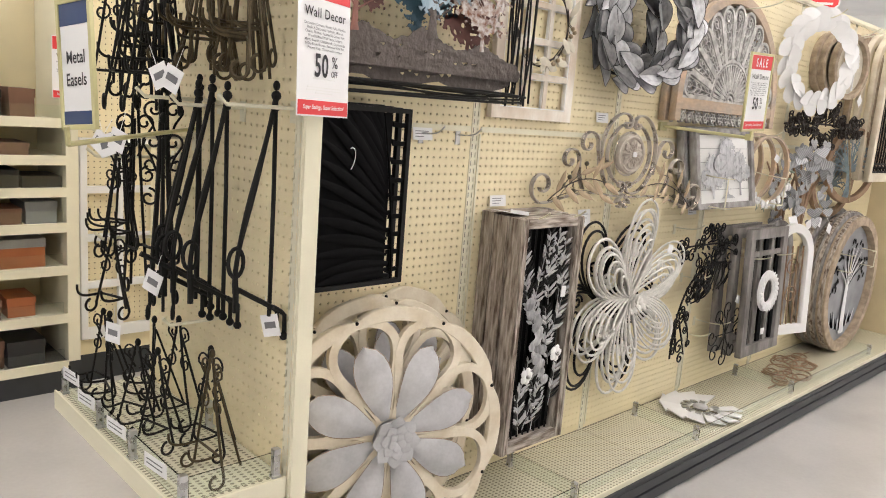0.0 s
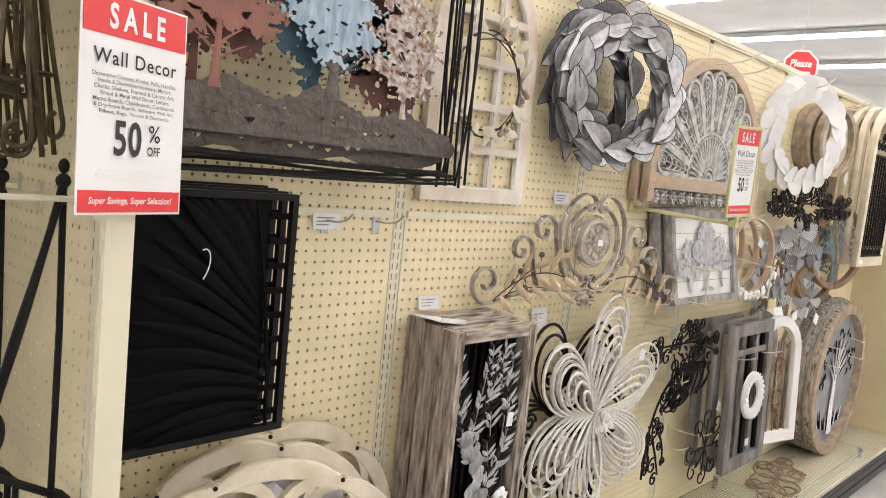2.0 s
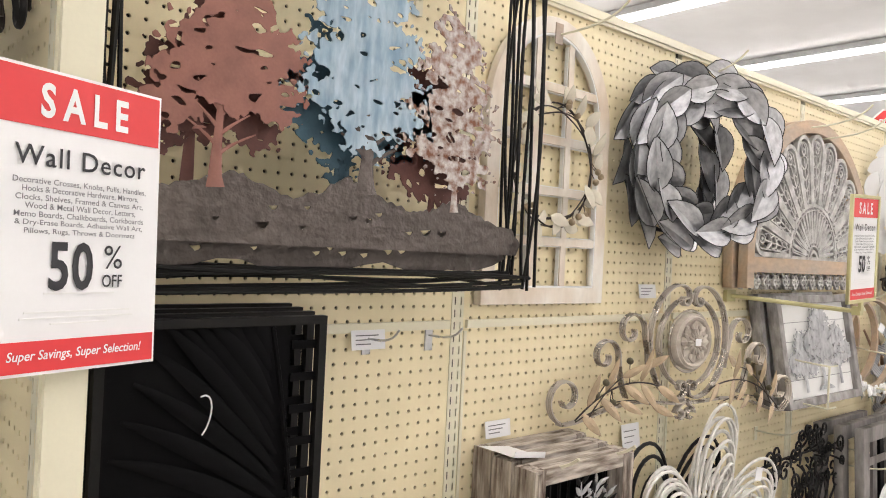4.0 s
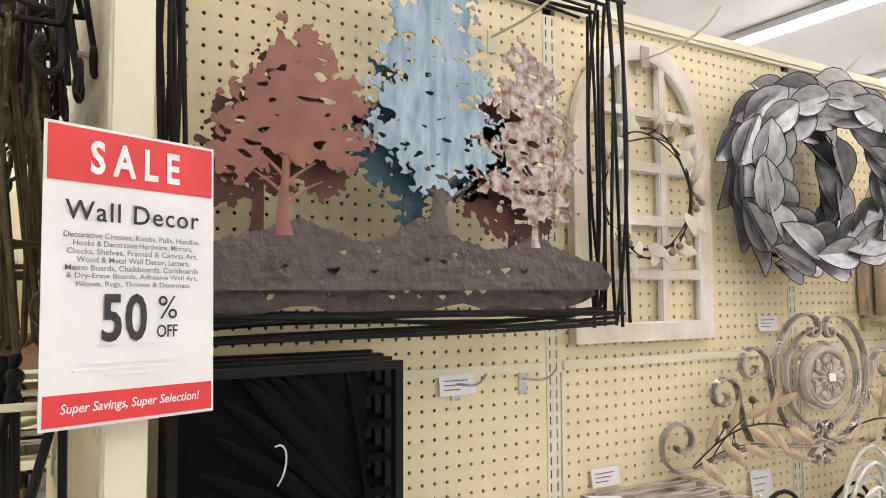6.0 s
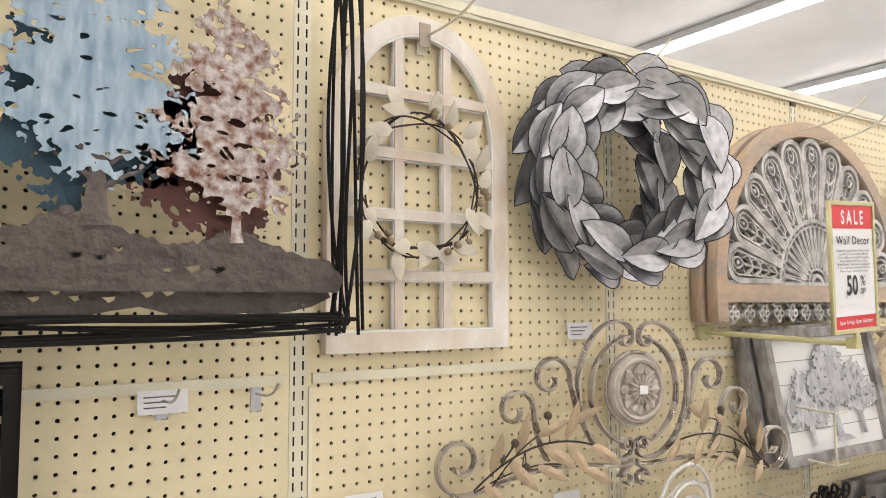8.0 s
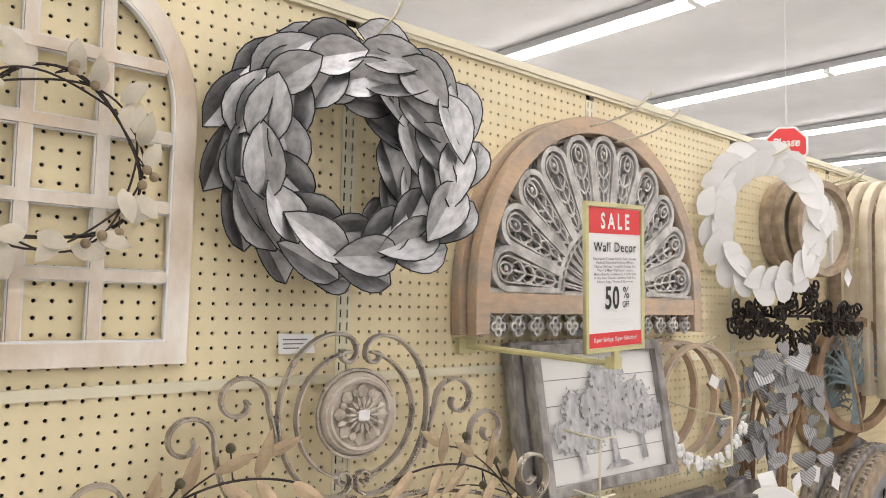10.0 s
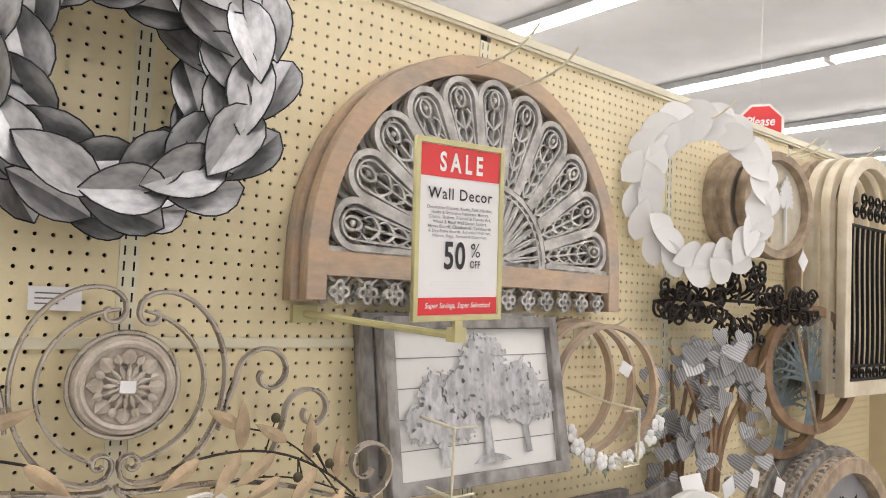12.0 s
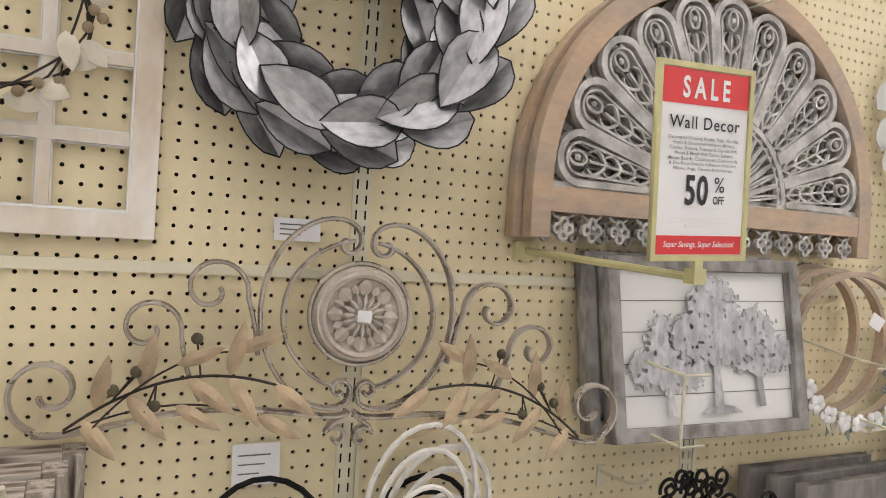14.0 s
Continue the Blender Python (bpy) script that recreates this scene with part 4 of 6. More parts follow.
def tree_panel(m):
    rnd = random.Random(21)
    t = thing("tree_panel_decor", m, "metal panel of red, blue and rusty trees in black wire", "wall decor")
    W0, W1, Z1 = -0.365, 0.395, 0.555
    hill = [(-0.38, 0.02), (0.375, 0.02), (0.385, 0.045), (0.36, 0.075), (0.30, 0.09), (0.24, 0.115), (0.205, 0.125), (0.16, 0.10), (0.12, 0.098), (0.06, 0.115), (0.02, 0.135), (-0.01, 0.15), (-0.05, 0.12), (-0.10, 0.10), (-0.16, 0.125), (-0.20, 0.14), (-0.25, 0.115), (-0.30, 0.10), (-0.34, 0.075), (-0.385, 0.05)]
    lumpy = hill[:2]
    for (ax, az), (bx, bz) in zip(hill[2:], hill[3:]):
        for k in range(6):
            lumpy.append((ax + (bx - ax) * k / 6, az + (bz - az) * k / 6 + rnd.uniform(-0.0035, 0.0055)))
    hill = [(x, 0.02 + (z - 0.02) * 0.84) for x, z in lumpy + hill[-1:]]
    part("hill", plate([hill] + small_holes(4, 11, 0.0, 0.06, 0.34, 0.028, 0.0065), 0.002, HILL), HILL, t, "dark gunmetal hill", m=pose(0, -0.010, 0))
    part("hill", plate([[(x * 0.97 + 0.005, z * 0.8 - 0.022 + 0.006 * math.sin(23 * x)) for x, z in hill[2:] + [(-0.36 + 0.0375 * k, 0.014 + 0.006 * math.sin(1.7 * k)) for k in range(20)]]] + small_holes(9, 8, 0.0, 0.012, 0.33, 0.02, 0.006), 0.002, HILL), HILL, t, "dark hill behind", m=pose(0, 0.022, 0))
    red = [(-0.205, 0.335, 0.062, 0.055), (-0.240, 0.285, 0.085, 0.045), (-0.165, 0.285, 0.075, 0.050), (-0.285, 0.240, 0.060, 0.038), (-0.135, 0.228, 0.050, 0.036), (-0.210, 0.235, 0.075, 0.040), (-0.310, 0.195, 0.048, 0.028)]
    red = [(-0.195 + (x + 0.205) * 0.84, z, rx * 0.84, rz) for x, z, rx, rz in red]
    blue = [(0.020 + 0.030 * (-1) ** k, 0.225 + 0.030 * k, 0.104 - 0.0078 * k, 0.030) for k in range(11)] + [(0.02, 0.30, 0.07, 0.13), (0.02, 0.45, 0.045, 0.11)]
    rust = [(0.205 + 0.018 * (-1) ** k, 0.165 + 0.034 * k, (0.070, 0.092, 0.090, 0.082, 0.072, 0.058, 0.044, 0.030)[k], 0.032) for k in range(8)] + [(0.205, 0.26, 0.055, 0.11)]
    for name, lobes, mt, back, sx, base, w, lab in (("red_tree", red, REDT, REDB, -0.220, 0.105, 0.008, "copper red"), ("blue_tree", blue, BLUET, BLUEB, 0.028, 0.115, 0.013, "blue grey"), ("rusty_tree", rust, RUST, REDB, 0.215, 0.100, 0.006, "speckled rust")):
        gaps = 0.42 if name != "rusty_tree" else 0.27
        box = (min(c[0] - c[2] for c in lobes) - 0.03, min(c[1] - c[3] for c in lobes) - 0.02, max(c[0] + c[2] for c in lobes) + 0.03, max(c[1] + c[3] for c in lobes) + 0.03)
        part(name, Geo().sheet(foliage(lobes, 1.0 + len(lobes), 0.55, gaps), *box, 0.0027, 0.0018), mt, t, lab + " cut-out crown", m=pose(0, -0.012, 0))
        low = [(x - 0.020, z - 0.034, rx * 0.95, rz) for x, z, rx, rz in lobes if z < 0.34]
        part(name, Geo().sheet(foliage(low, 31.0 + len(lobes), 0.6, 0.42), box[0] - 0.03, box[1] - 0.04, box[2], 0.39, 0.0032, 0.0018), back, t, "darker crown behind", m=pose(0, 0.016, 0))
        trunk = Geo()
        trunk.tube(bez((sx, -0.011, base - 0.01), (sx - 0.004, -0.011, base + 0.03), (sx + 0.004, -0.011, base + 0.07), (sx + 0.002, -0.011, base + 0.13), n=9), lambda u: w * (1.7 - 1.2 * math.sqrt(u)), 6, flat=0.2)
        for k in range(6):
            z = base + 0.032 + 0.013 * k
            q = -1 if k % 2 else 1
            trunk.tube(bez((sx, -0.011, z), (sx + q * 0.016, -0.011, z + 0.018), (sx + q * (0.056 - 0.005 * k), -0.011, z + 0.036), n=5), lambda u: w * 0.42 * (1.05 - 0.7 * u), 5, flat=0.3)
        part("trunk", trunk, HILL if name == "blue_tree" else mt, t)
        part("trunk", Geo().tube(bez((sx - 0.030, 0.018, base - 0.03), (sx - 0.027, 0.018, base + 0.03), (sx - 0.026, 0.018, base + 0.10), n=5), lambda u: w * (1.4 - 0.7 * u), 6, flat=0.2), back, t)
    for k in range(5):
        y = -0.030 + 0.022 * k
        for side in range(4):
            for q in range(2):
                a, b = (((W0, -0.03), (W1, -0.03)), ((W1, -0.03), (W1, Z1)), ((W1, Z1), (W0, Z1)), ((W0, Z1), (W0, -0.03)))[side]
                j = lambda s: rnd.uniform(-s, s)
                pts = bez((a[0] + j(0.02), y, a[1] + j(0.02)), (a[0] * 0.66 + b[0] * 0.34 + j(0.03), y - 0.006, a[1] * 0.66 + b[1] * 0.34 + j(0.03)), (a[0] * 0.34 + b[0] * 0.66 + j(0.03), y + 0.004, a[1] * 0.34 + b[1] * 0.66 + j(0.03)), (b[0] + j(0.02), y, b[1] + j(0.02)), n=10)
                part("wire", Geo().tube(pts, 0.0032, 6), BLACK, t, "black frame wire")
    return t


tree_panel(pose(1.620, -0.150, 1.430))


# ---- black palm panels ----
def palm_panel(m, label):
    t = thing("palm_panel_decor", m, label, "wall decor", "palm panels")
    w, h = 0.318, 0.445
    part("frame", Geo().box((0, -0.007, 0), (0.012, 0.007, h)).box((w - 0.012, -0.007, 0), (w, 0.007, h)).box((0.012, -0.007, 0), (w - 0.012, 0.007, 0.012)).box((0.012, -0.007, h - 0.012), (w - 0.012, 0.007, h)), BLACK, t, smooth=False)
    for i in range(19):
        u = i / 18
        base = Vector((0.276 - 0.05 * u, -0.002 * (i % 3), 0.02 + 0.40 * u ** 1.1))
        ang = math.radians(205 - 115 * u)
        L = min(0.250, 0.28 - 0.08 * u)
        tip = Vector((max(0.010, base.x + L * math.cos(ang)), base.y, min(h - 0.008, max(0.008, base.z + L * math.sin(ang) + 0.03))))
        mid = (base + tip) / 2 + Vector((0.0, 0, 0.022))
        part("frond", Geo().tube(bez(base, mid, tip, n=10), lambda q: 0.0115 * math.sin(math.pi * (0.06 + 0.9 * q)) + 0.001, 6, flat=0.25), BLACKM, t, "black palm frond blade")
    part("back_plate", plate([rect(0.013, 0.013, 0.265, h - 0.013)], 0.0015, BLACKM), BLACKM, t, m=pose(0, 0.005, 0))
    for i in range(9):
        part("slat", Geo().box((0.2655, 0.000, 0.03 + 0.046 * i), (w - 0.0125, 0.003, 0.042 + 0.046 * i)), BLACKM, t, smooth=False)
    part("stem", Geo().tube(bez((0.283, -0.004, 0.013), (0.278, -0.004, 0.2), (0.232, -0.004, h - 0.013), n=10), 0.004, 6), BLACKM, t)
    return t


for i in range(4):
    palm_panel(pose(1.243 + 0.006 * i, -0.198 + 0.045 * i, 0.906 + 0.002 * i, 0, 0, 0), "matt black cut-out palm frond panel in a thin frame")
tag = thing("price_sticker", pose(1.375, -0.2052, 1.20), "clear hang tag with white print on a palm panel", "label")
part("card", Geo().tube(bez((0, 0, 0.05), (0.02, 0, 0.06), (0.02, 0, 0.02), (0.004, 0, 0), n=8), 0.0012, 4), PAPER, tag)


# ---- round cream medallions with grey petals ----
def petal_medallion(m, label, R=0.356):
    t = thing("round_medallion_decor", m, label, "wall decor", "petal medallions")
    outer = []
    for i in range(96):
        a = 2 * math.pi * i / 96
        k = abs(math.cos(4 * a))
        outer.append(((R - 0.020 * (1 - k) ** 2) * math.cos(a), (R - 0.020 * (1 - k) ** 2) * math.sin(a)))
    part("rim", plate([outer, circle(0, 0, R - 0.034, 96)], 0.020, CREAMW, 0.003), CREAMW, t, "cream wooden rim")
    for i in range(8):
        a = math.pi / 4 * i + math.pi / 8
        d = Vector((math.cos(a), 0, math.sin(a)))
        n = Vector((-math.sin(a), 0, math.cos(a)))
        for s in (-1, 1):
            pts = bez(d * 0.05 + n * s * 0.012, d * 0.15 + n * s * 0.020, d * 0.215 + n * s * 0.145, d * 0.318 + n * s * 0.110, d * (R - 0.022) + n * s * 0.004, n=14)
            part("lobe", Geo().strip([(p.x, p.z) for p in pts], 0.024, 0.019, y=-0.0008 * s), CREAMW, t, "cream wooden tracery", smooth=False)
        part("screw", Geo().ball((d.x * (R - 0.018), -0.011, d.z * (R - 0.018)), 0.005, 8, 4), BLACK, t, "dark screw head")
    for i in range(8):
        a = math.pi / 4 * i + math.pi / 8
        mm = Matrix.Translation((0.055 * math.cos(a), -0.016, 0.055 * math.sin(a))) @ Matrix.Rotation(math.pi / 2 - a, 4, "Y")
        g = Geo()
        vs, fs, n = [], [], 10
        for side in (0.0, 0.003):
            for j in range(n + 1):
                u = j / n
                w = 0.105 * 0.5 * (math.sin(math.pi * min(1, u ** 1.55 * 0.95 + 0.05))) ** 0.58
                for k in (-1, -0.5, 0, 0.5, 1):
                    vs.append(mm @ Vector((k * w, -0.016 * math.sin(math.pi * u) + 0.012 * k * k + side, u * 0.215)))
        off = 5 * (n + 1)
        for j in range(n):
            for k in range(4):
                q = j * 5 + k
                fs += [(q, q + 1, q + 6, q + 5), (off + q, off + q + 5, off + q + 6, off + q + 1)]
        pet = part("petal", g.add(vs, fs), GREYLEAF, t, "grey washed petal")
        for k in (0, 4):
            part("rim", Geo().tube([vs[j * 5 + k] for j in range(n + 1)], 0.0009, 4), RINGWOOD, pet, "darkened petal edge")
    for k, (n, r0, L, W) in enumerate(((8, 0.014, 0.062, 0.056), (7, 0.006, 0.046, 0.042), (5, 0.0, 0.030, 0.028))):
        for i in range(n):
            a = 2 * math.pi * (i + 0.4 * k) / n
            mm = Matrix.Translation((r0 * math.cos(a), -0.030 - 0.008 * k, r0 * math.sin(a))) @ Matrix.Rotation(math.pi / 2 - a, 4, "Y") @ Matrix.Rotation(0.35, 4, "X")
            part("rosette_leaf", Geo().leaf(mm, L, W, 0.1, 0.12, 7, 0.002), GREYLEAF, t, "grey rosette leaf")
    part("boss", Geo().ball((0, -0.020, 0), 0.05, 12, 6, (1, 0.35, 1)), GREYLEAF, t)
    return t


petal_medallion(pose(1.552, -0.208, 0.478, -4, 4, -14), "cream wooden openwork medallion with grey petals, leaning on the board")
petal_medallion(pose(1.572, -0.112, 0.484, -4, -12, -6), "cream openwork medallion with grey petals behind its twin")
petal_medallion(pose(1.680, -0.045, 0.482, -2, 17), "cream openwork medallion with grey petals, last of the stack")


# ---- weathered crate frames with metal sprigs ----
def crate_frame(m, label, full):
    t = thing("crate_frame_decor", m, label, "wall decor", "crate frames")
    w, h, d, f = 0.305, 0.765, 0.052, 0.030
    for x in (0.0, w - f):
        part("stile", Geo().box((x, -d, 0), (x + f, 0, h)), BARN, t, "weathered wooden stile", smooth=False)
    part("rail", Geo().box((f + 0.001, -d + 0.001, h - f), (w - f - 0.001, 0, h)), BARNH, t, "weathered wooden rail", smooth=False)
    part("rail", Geo().box((f + 0.001, -d + 0.001, 0), (w - f - 0.001, 0, f)), BARNH, t, "weathered wooden rail", smooth=False)
    for x in (0.004, w - 0.012):
        part("edge_strip", Geo().box((x, -d - 0.006, 0.003), (x + 0.008, -d - 0.0005, h - 0.003)), BARN, t, smooth=False)
    if not full:
        return t
    rnd = random.Random(4)
    part("back_board", Geo().box((f + 0.001, -0.012, f + 0.001), (w - f - 0.001, -0.006, h - f - 0.001)), BLACKM, t, "dark backing", smooth=False)
    for i in range(8):
        x = 0.05 + 0.029 * i
        part("bar", Geo().tube([(x, -0.020, f), (x, -0.020, h - f)], 0.0035, 6), BLACK, t, "black metal bar")
    for sx, sz, ang, L in ((0.10, 0.46, 12, 0.22), (0.18, 0.47, -6, 0.25), (0.225, 0.46, 4, 0.22), (0.12, 0.40, -25, 0.2), (0.11, 0.06, 22, 0.16), (0.19, 0.10, -24, 0.17), (0.21, 0.27, -12, 0.2), (0.09, 0.05, -8, 0.13), (0.14, 0.52, 20, 0.20), (0.075, 0.50, -14, 0.19), (0.215, 0.36, 14, 0.2), (0.235, 0.12, 8, 0.18), (0.155, 0.05, 6, 0.17), (0.065, 0.14, 16, 0.16), (0.25, 0.50, -16, 0.2), (0.15, 0.30, 30, 0.15)):
        a = math.radians(90 - ang)
        d0 = Vector((math.cos(a), 0, math.sin(a)))
        sp = Vector((sx, -0.038, sz))
        sprig = part("sprig", Geo().tube([sp, sp + d0 * L], 0.0016, 5), CHROME, t, "silvered fern sprig")
        for k in range(11):
            q = sp + d0 * (L * (0.12 + 0.085 * k))
            for s in (-1, 1):
                mm = Matrix.Translation(q) @ Matrix.Rotation(math.radians(ang) + s * 0.75, 4, "Y") @ Matrix.Rotation(0.2, 4, "X")
                part("leaf", Geo().leaf(mm, 0.050 - 0.0014 * k, 0.012, 0.4, 0.05, 4), (BLACK, CHROME, GREYM, BLACK)[(k + int(50 * sx)) % 4], sprig)
    for i in range(30):
        u = i / 29
        c = Vector((0.085 + 0.09 * u + rnd.uniform(-0.022, 0.022), -0.045 + rnd.uniform(-0.006, 0.004), 0.50 - 0.27 * u + rnd.uniform(-0.01, 0.01)))
        g = Geo().ball(c, 0.021, 10, 5, (1, 0.16, 0.85))
        part("round_leaf", g, GALV, t, "round grey metal leaf")
    for cx, cz in ((0.085, 0.255), (0.225, 0.31)):
        for k in range(5):
            a = 2 * math.pi * k / 5
            part("flower_petal", Geo().ball((cx + 0.016 * math.cos(a), -0.055, cz + 0.016 * math.sin(a)), 0.014, 8, 5, (1, 0.3, 1)), WLEAF, t, "pale metal petal")
        part("flower_eye", Geo().ball((cx, -0.062, cz), 0.007, 8, 5), CHROME, t)
    part("hang_tag", Geo().box((0.172, -0.060, 0.52), (0.194, -0.058, 0.556), Matrix.Rotation(0.08, 4, "Y")), PAPER, t, "white hang tag", smooth=False)
    return t


crate_frame(pose(2.026, -0.158, 0.285), "weathered barnwood frame with black bars and silver metal sprigs", True)
crate_frame(pose(2.040, -0.082, 0.284), "weathered barnwood frame stacked behind another one", False)
crate_frame(pose(2.062, -0.004, 0.284), "weathered barnwood frame flat against the pegboard", False)
for x in (2.10, 2.28):
    peg_hook(x, 1.03, 0.25, HOOK, 16, r=0.0032)
fold = thing("price_tent", pose(2.075, -0.10, 1.056, 0, 8), "white folded price strip on the barnwood frames", "label")
part("card", Geo().box((-0.045, -0.05, 0), (0.045, -0.0494, 0.012)).box((-0.045, -0.05, 0), (0.045, 0.05, 0.0006)), PAPER, fold, smooth=False)


# ---- scrolled wire pieces ----
def wire_flower(m, label, material, R=0.38, loops=4, r=0.0042, seed=0):
    rnd = random.Random(seed)
    t = thing("wire_flower_decor", m, label, "wall decor", "wire flowers")
    for i in range(6):
        a = math.radians(90 + 60 * i)
        d, n = Vector((math.cos(a), 0, math.sin(a))), Vector((-math.sin(a), 0, math.cos(a)))
        for k in range(loops):
            q = 1 - 0.095 * k
            y = -0.007 * k - 0.05
            Y = Vector((0, y, 0))
            w = 0.20 * (1 - 0.16 * k)
            L = R * q * rnd.uniform(0.95, 1.02)
            pts = []
            for q2 in range(31):
                s = 2 * math.pi * q2 / 30
                al = (1 - math.cos(s)) / 2
                pts.append(d * (L * al) + n * (w * 0.60 * math.sin(s) * al ** 0.42) + Y * (0.3 + 0.7 * al))
            part("petal_wire", Geo().tube(pts, r, 6), material, t, "bent petal wire")
        for s in (-1, 1):
            c = d * R * 0.52 + n * s * 0.028
            part("curl", Geo().tube([Vector(p) for p in [(c.x + q * math.cos(w), -0.05, c.z + q * math.sin(w)) for q, w in [(0.030 - 0.0009 * j, a + s * (math.pi - 0.36 * j)) for j in range(26)]]], r * 0.9, 6), material, t, "spiral wire curl")
    for j in range(7):
        w = 2 * math.pi * j / 7
        mm = Matrix.Translation((0.012 * math.cos(w), -0.075, 0.012 * math.sin(w))) @ Matrix.Rotation(math.pi / 2 - w, 4, "Y") @ Matrix.Rotation(0.4, 4, "X")
        part("rosette_leaf", Geo().leaf(mm, 0.036, 0.028, 0.2, 0.1), material, t)
    part("boss", Geo().ball((0, -0.07, 0), 0.02, 10, 6, (1, 0.8, 1)), material, t)
    return t


wire_flower(pose(2.835, -0.080, 0.690, 0, 4), "large antique white wire flower with looped petals", WHITEWIRE, 0.385, 6, 0.0046, 2)
wire_flower(pose(2.850, -0.040, 0.665, 0, 12), "antique white wire flower hanging under its twin", WHITEWIRE, 0.37, 3, 0.0056, 6)
wire_flower(pose(2.745, -0.012, 0.660, 0, 32), "black wire flower hanging flat on the pegboard", BLACK, 0.37, 3, 0.0050, 3)
tagp = thing("hang_tag", pose(2.985, -0.17, 0.885, 0, 12), "small white hang tag on the wire flower", "label")
part("card", Geo().box((-0.018, -0.0006, -0.018), (0.018, 0.0006, 0.018)), PAPER, tagp, smooth=False)


def scroll_cluster(m, label, w, h, n, r, material, seed, shape="bar"):
    """A wrought piece built of many C and S scrolls along a spine."""
    rnd = random.Random(seed)
    t = thing("wrought_scroll_decor", m, label, "wall decor", "wrought scrolls")
    if shape == "bar":
        part("spine", Geo().tube(bez((-w / 2, 0, 0), (-w / 4, 0, h * 0.12), (0, 0, 0), (w / 4, 0, h * 0.12), (w / 2, 0, 0), n=16), r * 1.2, 6), material, t)
    else:
        part("spine", Geo().tube(bez((w * 0.5, 0, h * 0.42), (-w * 0.1, 0, h * 0.5), (-w * 0.45, 0, h * 0.2), (-w * 0.42, 0, -h * 0.5), n=18), r * 1.2, 6), material, t)
    for i in range(n):
        u = (i + 0.5) / n
        if shape == "bar":
            x, z = (u - 0.5) * w, 0.0
            lift = (0.5 if abs(u - 0.5) > 0.14 else 1.5) * h * rnd.uniform(0.15, 0.40)
            z += lift * (1 if i % 2 else -0.75)
        else:
            p = bez((w * 0.5, 0, h * 0.42), (-w * 0.1, 0, h * 0.5), (-w * 0.45, 0, h * 0.2), (-w * 0.42, 0, -h * 0.5), n=40)[int(u * 40)]
            x, z = p.x + rnd.uniform(-0.06, 0.06), p.z + rnd.uniform(-0.045, 0.045)
        rr = rnd.uniform(0.018, 0.036)
        a0 = rnd.uniform(0, 360)
        s = rnd.choice((-1, 1))
        y = rnd.uniform(-0.05, 0.0)
        sp = spiral(x, z, rr, 0.005, a0, a0 + s * 470, y, 22)
        tail = bez(((x * 0.8), -0.005, z * 0.35), (x, y, z * 0.6), sp[0], n=5)[:-1]
        part("scroll", Geo().tube([tuple(q) for q in tail] + sp, r, 5), material, t, "curled iron scroll")
    if shape == "bar":
        for k in range(6):
            sp = spiral((k - 2.5) * 0.022, h * 0.42 + 0.02 * (k % 2), 0.024, 0.005, 200, 200 + (470 if k % 2 else -470), -0.03 - 0.004 * k, 20)
            part("scroll", Geo().tube(sp, r, 5), material, t, "curled iron scroll")
        for k in range(8):
            mm = Matrix.Translation(((k - 3.5) * w / 9, -0.045, 0.0)) @ Matrix.Rotation(rnd.uniform(-1.6, 1.6), 4, "Y")
            part("leaf", Geo().leaf(mm, 0.04, 0.016, 0.3, 0.1), material, t, "iron leaf")
    return t


scroll_cluster(pose(3.43, -0.085, 0.845), "black iron scrollwork crest hanging on the pegboard", 0.56, 0.19, 28, 0.0036, BLACK, 1)
scroll_cluster(pose(3.46, -0.075, 0.570), "black iron scroll corner piece hanging on the pegboard", 0.44, 0.44, 38, 0.0036, BLACK, 2, "corner")
scroll_cluster(pose(4.50, -0.10, 1.420, 0, 0, -8), "dark brown iron scrollwork crest on the pegboard", 0.70, 0.24, 84, 0.0042, IRON, 3)
for x, z in ((3.30, 0.93), (3.42, 0.70), (3.50, 0.42), (4.52, 1.52)):
    peg_hook(x, z, 0.14, HOOK, 12)


def open_scroll(m, label):
    t = thing("wire_scroll_decor", m, label, "wall decor")
    for i in range(8):
        a = 2 * math.pi * i / 8
        cx, cz = 0.105 * math.cos(a), 0.105 * math.sin(a)
        part("loop", Geo().tube([tuple(q) for q in bez((0, 0, 0), (cx * 0.6, 0, cz * 1.1), (cx, 0, cz), n=6)][:-1] + spiral(cx * 1.15, cz * 1.15, 0.046, 0.008, math.degrees(a) + 180, math.degrees(a) + (590 if i % 2 else -230), 0, 26), 0.003, 5), BLACK, t, "thin black wire loop")
    return t


open_scroll(pose(3.60, -0.16, 0.44), "thin black wire scroll rosette hanging on a hook")
peg_hook(3.60, 0.47, 0.18, HOOK, 10)
tagp = thing("hang_tag", pose(3.66, -0.17, 0.60, 0, 20), "small white hang tag on the iron scrolls", "label")
part("card", Geo().box((-0.020, -0.0006, -0.018), (0.020, 0.0006, 0.018)), PAPER, tagp, smooth=False)


